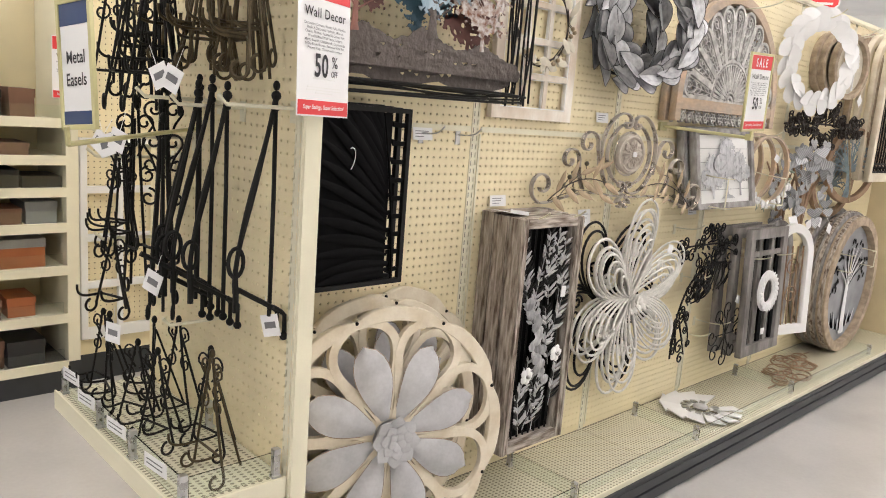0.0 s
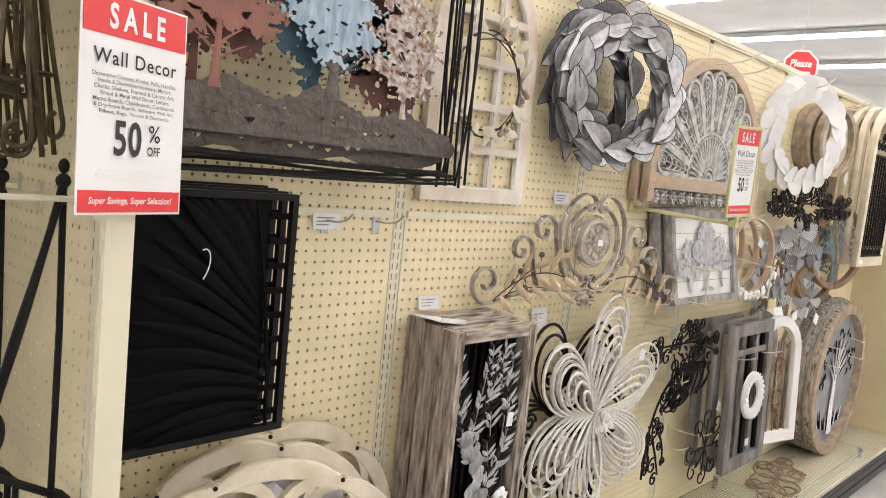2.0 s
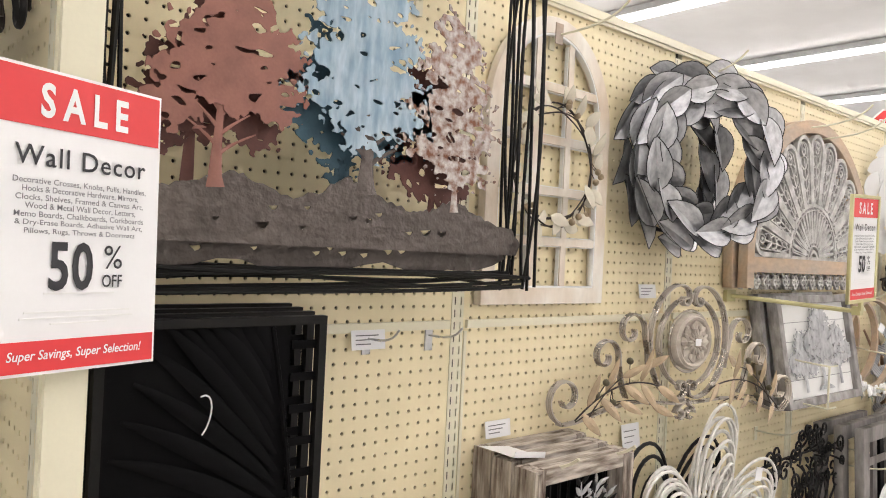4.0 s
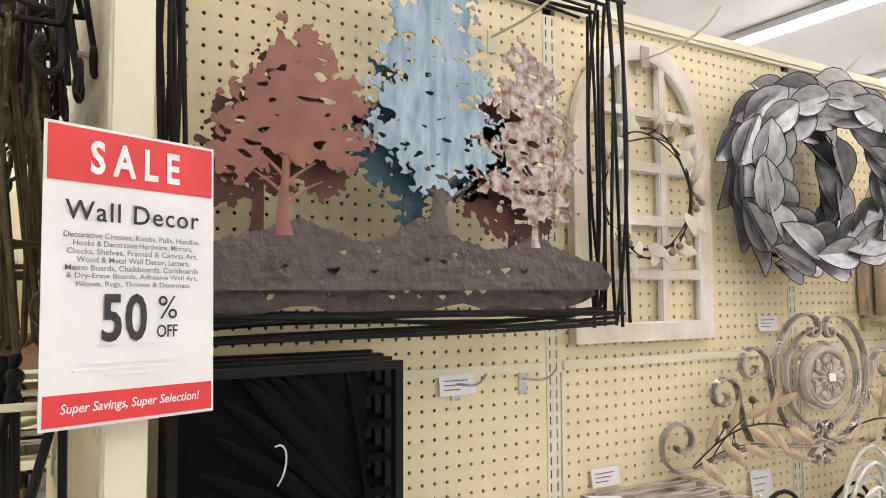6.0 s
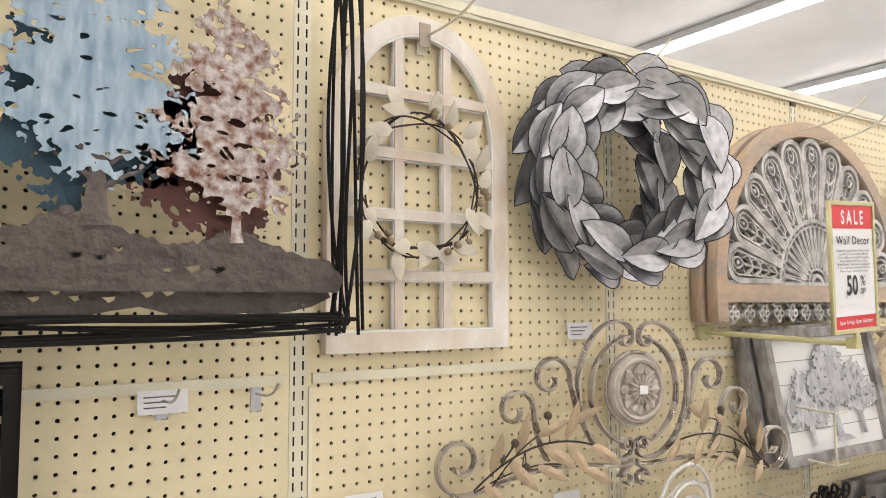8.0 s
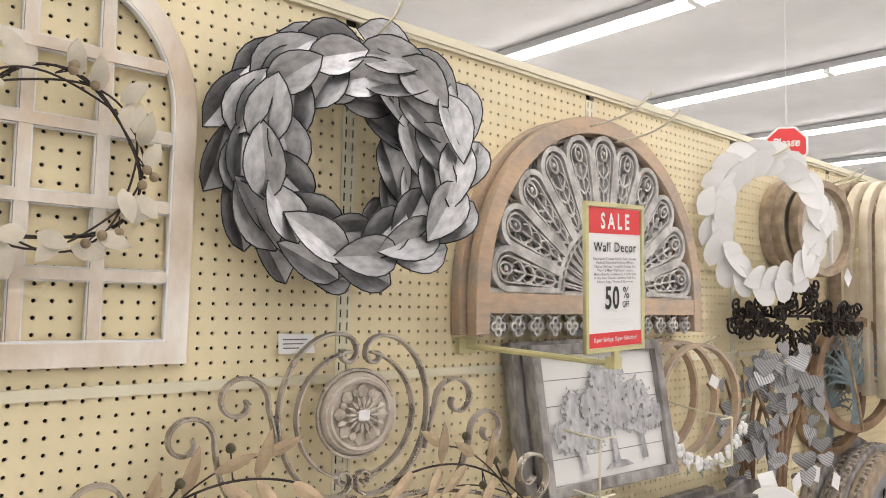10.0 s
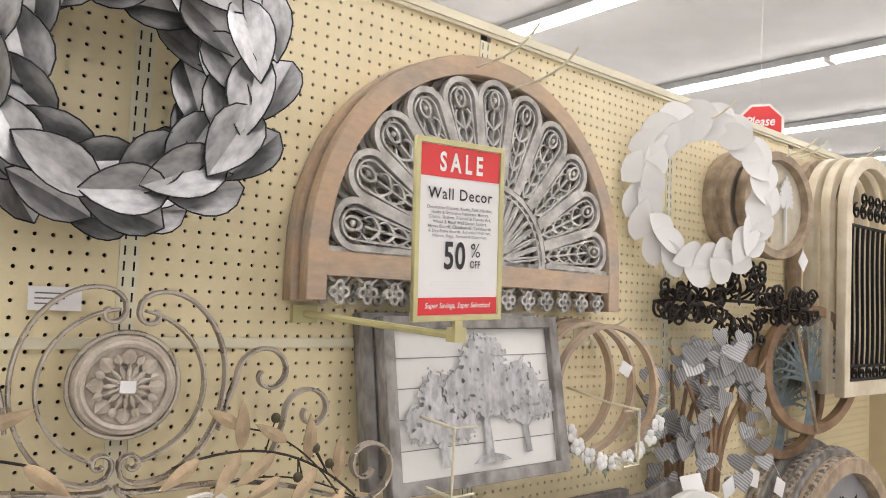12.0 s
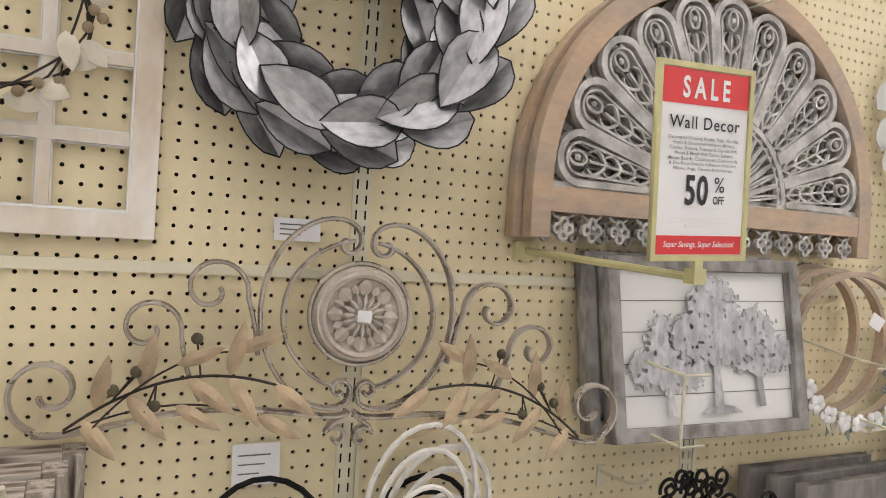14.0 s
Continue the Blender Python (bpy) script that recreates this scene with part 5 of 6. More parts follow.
# ---- grey slat panels with a small white wreath ----
def slat_panel(m, label, full):
    t = thing("slat_panel_decor", m, label, "wall decor", "slat panels")
    w, h, f = 0.40, 0.60, 0.045
    part("frame", plate([rect(-w / 2, 0, w / 2, h), rect(-w / 2 + f, f, w / 2 - f, h - f)], 0.030, SLATWOOD, 0.002), SLATWOOD, t, "grey wooden frame")
    if full:
        for i in range(5):
            x = -w / 2 + f + 0.012 + 0.0665 * i
            part("slat", Geo().box((x, 0.002, f + 0.001), (x + 0.034, 0.012, h - f - 0.001)), SLATWOOD if i % 2 else BLACKM, t, smooth=False)
        part("cross_slat", Geo().box((-w / 2 + f + 0.001, -0.004, h - 0.13), (w / 2 - f - 0.001, 0.001, h - 0.105)), SLATWOOD, t, smooth=False)
        wr = part("small_wreath", Geo().ring((0, -0.022, 0.30), [(0.055, -0.004), (0.062, -0.012), (0.085, -0.014), (0.098, -0.006), (0.10, 0.004), (0.055, 0.004)], 40), WLEAF, t, "small white beaded wreath")
        for i in range(22):
            a = 2 * math.pi * i / 22
            mm = Matrix.Translation((0.062 * math.cos(a), -0.036, 0.30 + 0.062 * math.sin(a))) @ Matrix.Rotation(math.pi / 2 - a + 0.7, 4, "Y")
            part("leaf", Geo().leaf(mm, 0.046, 0.022, 0.3, 0.1), WLEAF, wr)
        part("hang_tag", Geo().box((-0.03, -0.024, 0.09), (0.005, -0.022, 0.12)), PAPER, t, "white hang tag", smooth=False)
    return t


for i in range(3):
    slat_panel(pose(3.870 - 0.012 * i, -0.205 + 0.062 * i, 0.325, -3, 0, 0), "grey wooden slat panel with a small white wreath" if i == 0 else "grey wooden slat panel stacked behind others", i == 0)
for x in (3.74, 4.0):
    peg_hook(x, 0.78, 0.26, HOOK, 6)
# grey strip of card standing above
tagp = thing("price_tent", pose(4.21, -0.15, 0.935, -20), "white card strip standing on the slat panels", "label")
part("card", Geo().box((-0.05, -0.0006, -0.028), (0.05, 0.0006, 0.028)), PAPER, tagp, smooth=False)


def small_arch(m, label, material, w=0.30, h=0.56, bars=True):
    t = thing("arch_panel_decor", m, label, "wall decor", "small arches")
    part("frame", plate([arch_loop(w, h, 0, h * 0.72), arch_loop(w - 0.08, h - 0.04, 0.045, h * 0.72)], 0.028, material, 0.003), material, t)
    if bars:
        for i in range(5):
            x = (-2 + i) * 0.042
            part("bar", Geo().tube([(x, 0, 0.046), (x, 0, h * 0.80)], 0.004, 6), RINGWOOD, t, "rusty metal bar")
        for z in (0.2, 0.34):
            part("scroll", Geo().tube(spiral(0, z, 0.05, 0.008, 0, 600, -0.006, 30), 0.003, 5), RINGWOOD, t)
    return t


small_arch(pose(4.16, -0.215, 0.372, -4, 0, -14), "white painted arched panel with rusty metal bars", WHITE)
small_arch(pose(4.20, -0.10, 0.372, -2, 0, -6), "grey washed arched panel stacked behind the white one", GREYWOOD)


# ---- stack of big round wall clocks ----
def round_clock(m, label, R, d, full):
    t = thing("round_wall_decor", m, label, "wall decor", "big rounds")
    part("drum", Geo().ring((0, 0, 0), [(R - 0.052, -d), (R - 0.004, -d), (R, -d + 0.004), (R, 0), (R - 0.052, 0)], 56), TAN if full else GREYWOOD, t, "banded wooden drum rim")
    part("band", Geo().ring((0, 0, 0), [(R + 0.001, -d * 0.72), (R + 0.004, -d * 0.72), (R + 0.004, -d * 0.28), (R + 0.001, -d * 0.28)], 56), BARN, t, "grey metal band")
    if full:
        part("face", Geo().ring((0, 0, 0), [(0.0005, -0.008), (R - 0.054, -0.008), (R - 0.054, -0.002), (0.0005, -0.002)], 48), mat("grey_face", (0.34, 0.35, 0.37), 0.5, var=0.1, scale=10), t, "grey metal face")
        rnd = random.Random(9)
        trunk = Geo().tube(bez((0.02, -0.02, -0.30), (-0.01, -0.02, -0.15), (0.0, -0.02, 0.02), n=8), lambda u: 0.026 * (1.3 - 0.7 * u), 6, flat=0.3)
        part("tree_trunk", trunk, PAPER, t, "pale cut-out tree trunk")
        for k in range(14):
            a = math.radians(20 + 140 * k / 13)
            p1 = Vector((0.13 * math.cos(a), -0.02, 0.02 + 0.13 * math.sin(a)))
            part("tree_branch", Geo().tube(bez((0, -0.02, -0.02), (p1.x * 0.5, -0.02, p1.z * 0.7), p1 * 1.5, n=7), lambda u: 0.009 * (1.2 - u), 5, flat=0.3), PAPER if k % 2 else BLACKM, t, "cut-out branch")
        for k in range(40):
            a, q = rnd.uniform(-0.5, 3.6), rnd.uniform(0.17, 0.30)
            mm = Matrix.Translation((q * math.cos(a), -0.018, 0.04 + 0.8 * q * math.sin(a))) @ Matrix.Rotation(rnd.uniform(0, 6), 4, "Y")
            part("leaf", Geo().leaf(mm, 0.045, 0.022, 0.2, 0.05, 4), BLACKM, t, "black cut-out leaf")
        for k in range(16):
            x = -0.22 + 0.028 * k
            part("grass_blade", Geo().tube([(x * 0.8, -0.018, -0.29 + abs(x) * 0.22), (x, -0.018, -0.20 + rnd.uniform(0, 0.05))], lambda u: 0.005 * (1.1 - u), 5), BLACKM if k % 3 else PAPER, t)
    return t


for i in range(4):
    R = (0.405, 0.415, 0.40, 0.42)[i]
    round_clock(pose(5.07 + 0.012 * i, -0.165 + 0.052 * i, DECK + R + 0.005), "tan rimmed round metal tree picture, front of a stack" if i == 0 else "thick grey wooden round leaning in a stack", R, 0.048, i == 0)
wire_holder(4.86, 5.26, 0.73, 0.25, 0.10)


# ---- round rings with a tree of life ----
def tree_ring(m, label):
    t = thing("tree_ring_decor", m, label, "wall decor", "tree rings")
    R = 0.215
    part("ring", Geo().ring((0, 0, 0), [(R - 0.032, -0.022), (R - 0.004, -0.022), (R, -0.016), (R, 0.006), (R - 0.032, 0.006)], 48), RINGWOOD, t, "brown wooden ring")
    part("trunk", Geo().tube(bez((0, -0.006, -R + 0.03), (0.02, -0.006, -0.10), (-0.015, -0.006, -0.02), n=8), lambda u: 0.020 * (1.3 - 0.7 * u), 6, flat=0.3), TEAL, t, "blue grey metal trunk")
    rnd = random.Random(3)
    for k in range(16):
        a = math.radians(-20 + 220 * k / 15)
        e = Vector((0.175 * math.cos(a), -0.006, 0.175 * math.sin(a)))
        part("branch", Geo().tube(bez((-0.005, -0.006, -0.04), (e.x * 0.4 + rnd.uniform(-0.03, 0.03), -0.006, e.z * 0.3), (e.x * 0.8, -0.006, e.z * 0.8 + 0.03), e, n=9), lambda u: 0.0075 * (1.15 - u), 5, flat=0.4), TEAL, t, "blue grey metal branch")
        for j in range(3):
            q = e * (0.55 + 0.17 * j)
            s = rnd.choice((-1, 1))
            part("twig", Geo().tube(bez(q, q + Vector((s * 0.02, 0, 0.012)), q + Vector((s * 0.034, 0, 0.036)), n=4), 0.0028, 4), TEAL, t)
    return t


tree_ring(pose(4.920, -0.045, 1.130, 0, 6, -10), "brown wooden ring with a blue grey metal tree, hanging behind")
tree_ring(pose(4.955, -0.120, 1.222, 0, 0, -18), "brown wooden ring with a blue grey metal tree and rope")
rope = thing("hanging_rope", pose(4.955, -0.150, 1.222), "jute rope loop that hangs from the wooden ring", "rope")
part("cord", Geo().tube(bez((-0.15, 0.01, 0.16), (-0.16, -0.03, 0.02), (-0.10, -0.03, -0.12), (0.0, 0.0, -0.20), n=12), 0.005, 6), ROPE, rope)


# ---- heart leaf metal trees ----
def heart_loop(s):
    return [(s * 0.5 * math.sin(a) ** 3, s * (0.42 * math.cos(a) - 0.16 * math.cos(2 * a) - 0.06 * math.cos(3 * a)) * 0.95) for a in [2 * math.pi * i / 20 for i in range(20)]]


def heart_tree(m, label, seed, n):
    rnd = random.Random(seed)
    t = thing("heart_tree_decor", m, label, "wall decor", "heart trees")
    for k in range(5):
        x = (-2 + k) * 0.05
        part("trunk", Geo().tube(bez((0.012 * (k - 2), -0.01 * (k % 2), -0.22), (0.006 * (k - 2), -0.012, -0.08), (x * 0.6, -0.01, 0.02), (x * 1.8, -0.01, 0.17), n=10), lambda u: 0.011 * (1.15 - 0.8 * u), 6), RINGWOOD, t, "brown metal stem")
    sizes = [plate([heart_loop(s)[::-1]], 0.0018, RIBBED) for s in (0.056, 0.066, 0.076)]
    placed = 0
    while placed < n:
        x, z = rnd.uniform(-0.18, 0.18), rnd.uniform(-0.22, 0.24)
        if (x / 0.19) ** 2 + ((z - 0.02) / 0.24) ** 2 > 1 or (abs(x) < 0.035 and z < -0.05):
            continue
        placed += 1
        part("heart_leaf", rnd.choice(sizes), RIBBED, t, "ribbed galvanized heart leaf", m=pose(x, -0.02 - rnd.uniform(0, 0.05), z, rnd.uniform(-20, 20), rnd.uniform(-25, 25), rnd.uniform(-45, 25)))
    return t


heart_tree(pose(4.375, -0.110, 1.115, 0, 3, -18), "brown metal tree with ribbed galvanized heart leaves", 5, 46)
heart_tree(pose(4.270, -0.040, 1.075, 0, -6, -6), "galvanized heart leaf tree hanging behind another one", 6, 34)
for x, z, a in ((4.36, 0.915, -20), (4.50, 0.925, 16), (4.66, 0.88, 25)):
    tagp = thing("hang_tag", pose(x, -0.17, z, 0, a), "white card hang tag below the heart trees", "label", "hang tags")
    part("card", Geo().box((-0.030, -0.0006, -0.024), (0.030, 0.0006, 0.024)).tube([(0, 0, 0.024), (0, 0.05, 0.09)], 0.0008, 4), PAPER, tagp, smooth=False)


# ---- arched gates stacked on the board ----
def arch_gate(m, label, material, full):
    t = thing("arch_gate_decor", m, label, "wall decor", "arched gates")
    w, h = 0.46, 0.83
    part("frame", plate([arch_loop(w, h, 0, h - 0.20), arch_loop(w - 0.075, h - 0.038, 0.045, h - 0.20)], 0.032, material, 0.003), material, t)
    if full:
        for i in range(9):
            x = -0.176 + 0.044 * i
            part("bar", Geo().tube(bez((x, -0.012, 0.10), (x + 0.02, -0.012, 0.25), (x - 0.02, -0.012, 0.40), (x, -0.012, 0.58), n=8), 0.0055, 6), BLACK, t, "twisted black bar")
        for z in (0.10, 0.575, 0.055):
            part("bar", Geo().tube([(-0.19, -0.012, z), (0.19, -0.012, z)], 0.006, 6), BLACK, t, "black cross bar")
        for i in range(6):
            x = -0.15 + 0.06 * i
            for z, s in ((0.625, 1), (0.67, -1), (0.075, 1)):
                if abs(x) > 0.11 and z > 0.65:
                    continue
                part("scroll", Geo().tube(spiral(x, z, 0.028, 0.007, 90 * s, 90 * s + 460, -0.014, 20), 0.0042, 5), BLACK, t, "black iron scroll")
    return t


for i in range(4):
    arch_gate(pose(5.225 + 0.006 * i, -0.205 + 0.058 * i, 1.140 + 0.004 * i), "white wooden arch with black iron gate bars" if i == 0 else "whitewashed wooden arch stacked behind the gate", CREAMW if i < 3 else TAN, i == 0)
peg_hook(5.18, 1.955, 0.25, HOOK, 15)
peg_hook(5.28, 1.955, 0.25, HOOK, 15)


# ---- round wooden picture behind the white wreath ----
def round_picture(m, label, full):
    t = thing("round_picture_decor", m, label, "wall decor", "round pictures")
    R = 0.172
    part("rim", Geo().ring((0, 0, 0), [(R - 0.028, -0.034), (R - 0.003, -0.034), (R, -0.030), (R, 0), (R - 0.028, 0)], 48), TAN, t, "tan wooden rim")
    part("back", Geo().ring((0, 0, 0), [(0.0005, -0.008), (R - 0.029, -0.008), (R - 0.029, -0.003), (0.0005, -0.003)], 40), IVORY, t, "cream backing")
    if full:
        for cx, mt, s in ((-0.03, GOLDLEAF, 1.0), (0.045, WLEAF, 0.8)):
            part("tree", plate([blob_outline([(cx - 0.045 * s, 0.0), (cx - 0.03 * s, 0.06), (cx, 0.12 * s), (cx + 0.03 * s, 0.06), (cx + 0.045 * s, 0.0)][::-1], 3, 0.008)], 0.002, mt), mt, t, "cut-out tree crown", m=pose(0, -0.022, 0))
            part("trunk", Geo().tube([(cx, -0.020, -0.12), (cx, -0.020, 0.02)], 0.005, 6), mt, t)
    return t


round_picture(pose(4.700, -0.105, 1.745, 0, 0, -10), "tan rimmed round picture of two pale trees", True)
round_picture(pose(4.660, -0.060, 1.748, 0, 0, -10), "tan rimmed round picture hanging behind", False)
round_picture(pose(4.640, -0.020, 1.748, 0, 0, -8), "tan rimmed round picture flat on the board", False)
tagp = thing("hang_tag", pose(4.80, -0.165, 1.575, 0, 40), "small white hang tag under the round picture", "label")
part("card", Geo().box((-0.025, -0.0006, -0.025), (0.025, 0.0006, 0.025)), PAPER, tagp, smooth=False)


# ---- framed picture of three trees ----
def tree_picture(m, label, full):
    t = thing("tree_picture", m, label, "framed picture", "tree pictures")
    w, h, f = 0.458, 0.335, 0.021
    part("frame", plate([rect(-w / 2, 0, w / 2, h), rect(-w / 2 + f, f, w / 2 - f, h - f)], 0.036, GREYWOOD, 0.002), GREYWOOD, t, "grey wooden frame")
    part("board", Geo().box((-w / 2 + f + 0.001, 0.0, f + 0.001), (w / 2 - f - 0.001, 0.008, h - f - 0.001)), WHITE, t, "white plank backing", smooth=False)
    if full:
        for i in range(1, 5):
            z = f + (h - 2 * f) * i / 5
            part("groove", Geo().box((-w / 2 + f + 0.002, -0.0012, z - 0.0008), (w / 2 - f - 0.002, -0.0004, z + 0.0008)), GREYINK, t, smooth=False)
        for cx, cz, s, b in ((-0.100, 0.140, 0.95, 0.04), (0.012, 0.200, 1.12, 0.05), (0.118, 0.165, 0.88, 0.05)):
            lobes = [(cx + s * x, cz + s * z, s * rx, s * rz) for x, z, rx, rz in ((0, 0.03, 0.055, 0.06), (-0.045, -0.012, 0.05, 0.042), (0.045, -0.015, 0.052, 0.042), (0, -0.01, 0.06, 0.05))]
            part("tree", Geo().sheet(foliage(lobes, 3.0 + 7 * s, 0.30, 0.40, 105.0, (95, 105)), cx - 0.13, cz - 0.10, cx + 0.13, min(h - f - 0.002, cz + 0.13), 0.0024, 0.0018), GALV, t, "galvanized cut-out tree", m=pose(0, -0.010 - 0.003 * (s > 1), 0))
            part("trunk", Geo().tube(bez((cx + 0.004, -0.009, b), (cx, -0.009, b + 0.05), (cx, -0.009, cz - 0.02), n=6), lambda u: 0.007 * s * (1.5 - 0.8 * u), 6, flat=0.3), GALV, t)
        part("ground", plate([[(-0.03, 0.04), (0.07, 0.04), (0.05, 0.052), (0.02, 0.058), (-0.01, 0.052)]], 0.002, GALV), GALV, t, m=pose(0, -0.010, 0))
    return t


tree_picture(pose(3.445, -0.145, 1.032, -10, -1.2, -4), "grey framed picture of three galvanized trees on white planks", True)
tree_picture(pose(3.428, -0.092, 1.036, -9, -1.2, -4), "grey framed tree picture stacked behind another one", False)


# ---- wooden hoop wreaths with white flowers ----
def hoop_wreath(m, label, flowers, seed=2):
    rnd = random.Random(seed)
    t = thing("hoop_wreath", m, label, "wreath", "hoop wreaths")
    R = 0.162
    part("hoop", Geo().ring((0, 0, 0), [(R - 0.010, -0.022), (R, -0.022), (R, 0), (R - 0.010, 0)], 48), PALEWOOD, t, "bent wooden hoop")
    if flowers:
        for k in range(9):
            a = math.radians(212 + 15 * k)
            c = Vector((R * math.cos(a), -0.034, R * math.sin(a)))
            for j in range(5):
                w = 2 * math.pi * j / 5 + k
                part("petal", Geo().ball((c.x + 0.011 * math.cos(w), c.y - rnd.uniform(0, 0.01), c.z + 0.011 * math.sin(w)), 0.011, 7, 4, (1, 0.4, 1)), WLEAF, t, "white fabric petal")
        for k in range(26):
            a = math.radians(185 + 7 * k)
            mm = Matrix.Translation((R * math.cos(a), -0.026, R * math.sin(a))) @ Matrix.Rotation(-a + math.pi / 2 + rnd.uniform(-1.2, 1.2), 4, "Y") @ Matrix.Rotation(rnd.uniform(-0.2, 0.6), 4, "X")
            part("leaf", Geo().leaf(mm, rnd.uniform(0.03, 0.05), 0.012, 0.3, 0.1, 4), GREEN if k % 2 else IVORY, t, "small sage leaf")
        part("hang_tag", Geo().box((-0.006, -0.026, 0.055), (0.03, -0.0245, 0.085), Matrix.Rotation(0.5, 4, "Y")), PAPER, t, "white hang tag", smooth=False)
    return t


hoop_wreath(pose(3.862, -0.115, 1.195, 0, 0, -10), "pale wooden hoop wreath with white flowers and sage leaves", True)
hoop_wreath(pose(3.850, -0.060, 1.200, 0, 0, -8), "pale wooden hoop wreath hanging behind", False)
hoop_wreath(pose(3.840, -0.010, 1.205, 0, 0, -4), "pale wooden hoop flat on the pegboard", False)
peg_hook(3.885, 1.345, 0.16, HOOK, 10)


# ---- pieces lying on the deck ----
mill = thing("windmill_decor", pose(3.40, -0.190, DECK + 0.006, 0, 0, 10), "white wooden windmill blades lying flat on the deck", "wall decor")
for i in range(11):
    a = 2 * math.pi * i / 12 + 0.2
    mm = Matrix.Rotation(a, 4, "Z")
    g = Geo().add([mm @ Vector(p) for p in ((0.045, -0.012, 0), (0.175, -0.046, 0.014), (0.175, 0.042, 0), (0.045, 0.012, 0), (0.045, -0.012, 0.005), (0.175, -0.046, 0.019), (0.175, 0.042, 0.005), (0.045, 0.012, 0.005))], [(0, 3, 2, 1), (4, 5, 6, 7), (0, 1, 5, 4), (1, 2, 6, 5), (2, 3, 7, 6), (3, 0, 4, 7)])
    part("blade", g, WLEAF, mill, "white painted blade", smooth=False)
    part("clip", Geo().box((0.055, -0.012, 0.0065), (0.085, 0.012, 0.012), mm), CHROME, mill, "bare metal clip", smooth=False)
part("hub", Geo().ball((0, 0, 0.012), 0.035, 12, 6, (1, 1, 0.4)), GREYLEAF, mill, "grey hub")

coil = thing("wire_scroll_decor", pose(4.40, -0.185, DECK + 0.004, 0, 0, 12) @ Matrix.Diagonal((1.35, 1.2, 1.0, 1.0)), "rusty brown wire scroll lying flat on the deck", "wall decor")
for i in range(6):
    a = 2 * math.pi * i / 6
    for k, rr in enumerate((0.085, 0.05)):
        cx, cy = 0.21 * math.cos(a) * (1.0 if k else 0.62), 0.10 * math.sin(a) * (1.0 if k else 0.62)
        pts = [(p[0], p[2] * 0.7, 0.004 + 0.003 * ((i + k) % 3)) for p in spiral(cx, cy, rr, rr * 0.75, 60 * i, 60 * i + 400, 0, 26)]
        part("loop", Geo().tube(pts, 0.0038, 5), RINGWOOD, coil, "rusty wire loop")
part("spine", Geo().tube(bez((-0.32, 0.02, 0.004), (-0.1, -0.05, 0.006), (0.1, 0.05, 0.006), (0.32, -0.02, 0.004), n=14), 0.0035, 5), RINGWOOD, coil)

# ---- red octagon sign on top of the gondola further on ----
octo = thing("octagon_sign", pose(5.80, 0.50, 2.300, 0, 0, -60), "red octagonal notice hanging from the ceiling", "sign")
oct_loop = lambda r: [(r * math.cos(math.radians(22.5 + 45 * i)), r * math.sin(math.radians(22.5 + 45 * i))) for i in range(8)]
part("backing", plate([oct_loop(0.112)], 0.003, PAPER), PAPER, octo, "white octagon")
part("face", plate([oct_loop(0.100)], 0.001, RED), RED, octo, "red octagon", m=pose(0, -0.003, 0))
part("lettering", lettering("Please", 0.13, 0.046, PAPER, 0.02, 0.2), PAPER, octo, m=pose(0, -0.0045, 0.02))
part("small_print", Geo().box((-0.06, -0.005, -0.045), (0.06, -0.0042, -0.03)), PAPER, octo, smooth=False)
part("cord", Geo().tube([(0, 0.002, 0.10), (0, 0.002, CEIL - 2.325)], 0.0015, 5), WHITE, octo)


# ---- end cap of the gondola: pegboard facing the cross aisle, with easels ----
EX, EY0, EY1 = 1.158, -0.340, 0.422
turn = Matrix.Translation((EX, EY1, 0)) @ Matrix.Rotation(-math.pi / 2, 4, "Z")
ecols = [MARGIN + PITCH * k for k in range(28)]
board = setting("wall_endcap_pegboard", perforated(ecols, ROWS, 0.0034, 0.0034, 0.12, TOP - 0.02, 0.0, 0.762), CREAM, "cream pegboard panel on the gondola end", "pegboard")
board.matrix_basis = turn
# another added sheet: its dark colour is the shade behind the end holes
setting("wall_endcap_shade_sheet", Geo().box((EX + 0.012, EY0 + 0.012, 0), (EX + 0.026, EY1, TOP - 0.02)), GAPSHADE, "added dark sheet that paints the shade inside the gondola end", "wall panel")
setting("wall_endcap_back", Geo().box((EX + 0.028, EY0 + 0.012, 0), (EX + 0.036, EY1, TOP - 0.02)), CREAM, "cream back of the gondola end panel", "wall panel")
setting("trim_end_post", Geo().box((EX - 0.001, EY0 - 0.006, 0), (EX + 0.038, EY0 + 0.011, TOP)), STEEL, "plain cream steel corner post of the gondola end", "post")
slots = setting("trim_end_slots", slotted(0.745, 0.12, TOP - 0.02, 0.026), STEEL, "slotted cream upright on the gondola end", "upright")
slots.matrix_basis = Matrix.Translation((-0.004, 0, 0)) @ turn
setting("trim_end_top", Geo().box((EX - 0.008, EY0 - 0.006, TOP - 0.0195), (EX + 0.04, EY1, TOP + 0.002)), STEEL, "cream cap of the gondola end", "trim")
SH = 0.530
shelf = Geo().box((0.905, EY0 + 0.012, SH - 0.03), (EX - 0.006, EY1, SH))
setting("trim_endcap_lip", Geo().box((0.900, EY0 + 0.010, SH - 0.045), (0.9045, EY1, SH + 0.006)).box((0.9045, EY0 + 0.006, SH - 0.045), (EX - 0.006, EY0 + 0.0115, SH + 0.003)), STEEL, "cream steel lip of the end shelf", "trim")
setting("shelf_endcap", shelf, deckmat, "cream perforated steel shelf on the gondola end", "shelf")
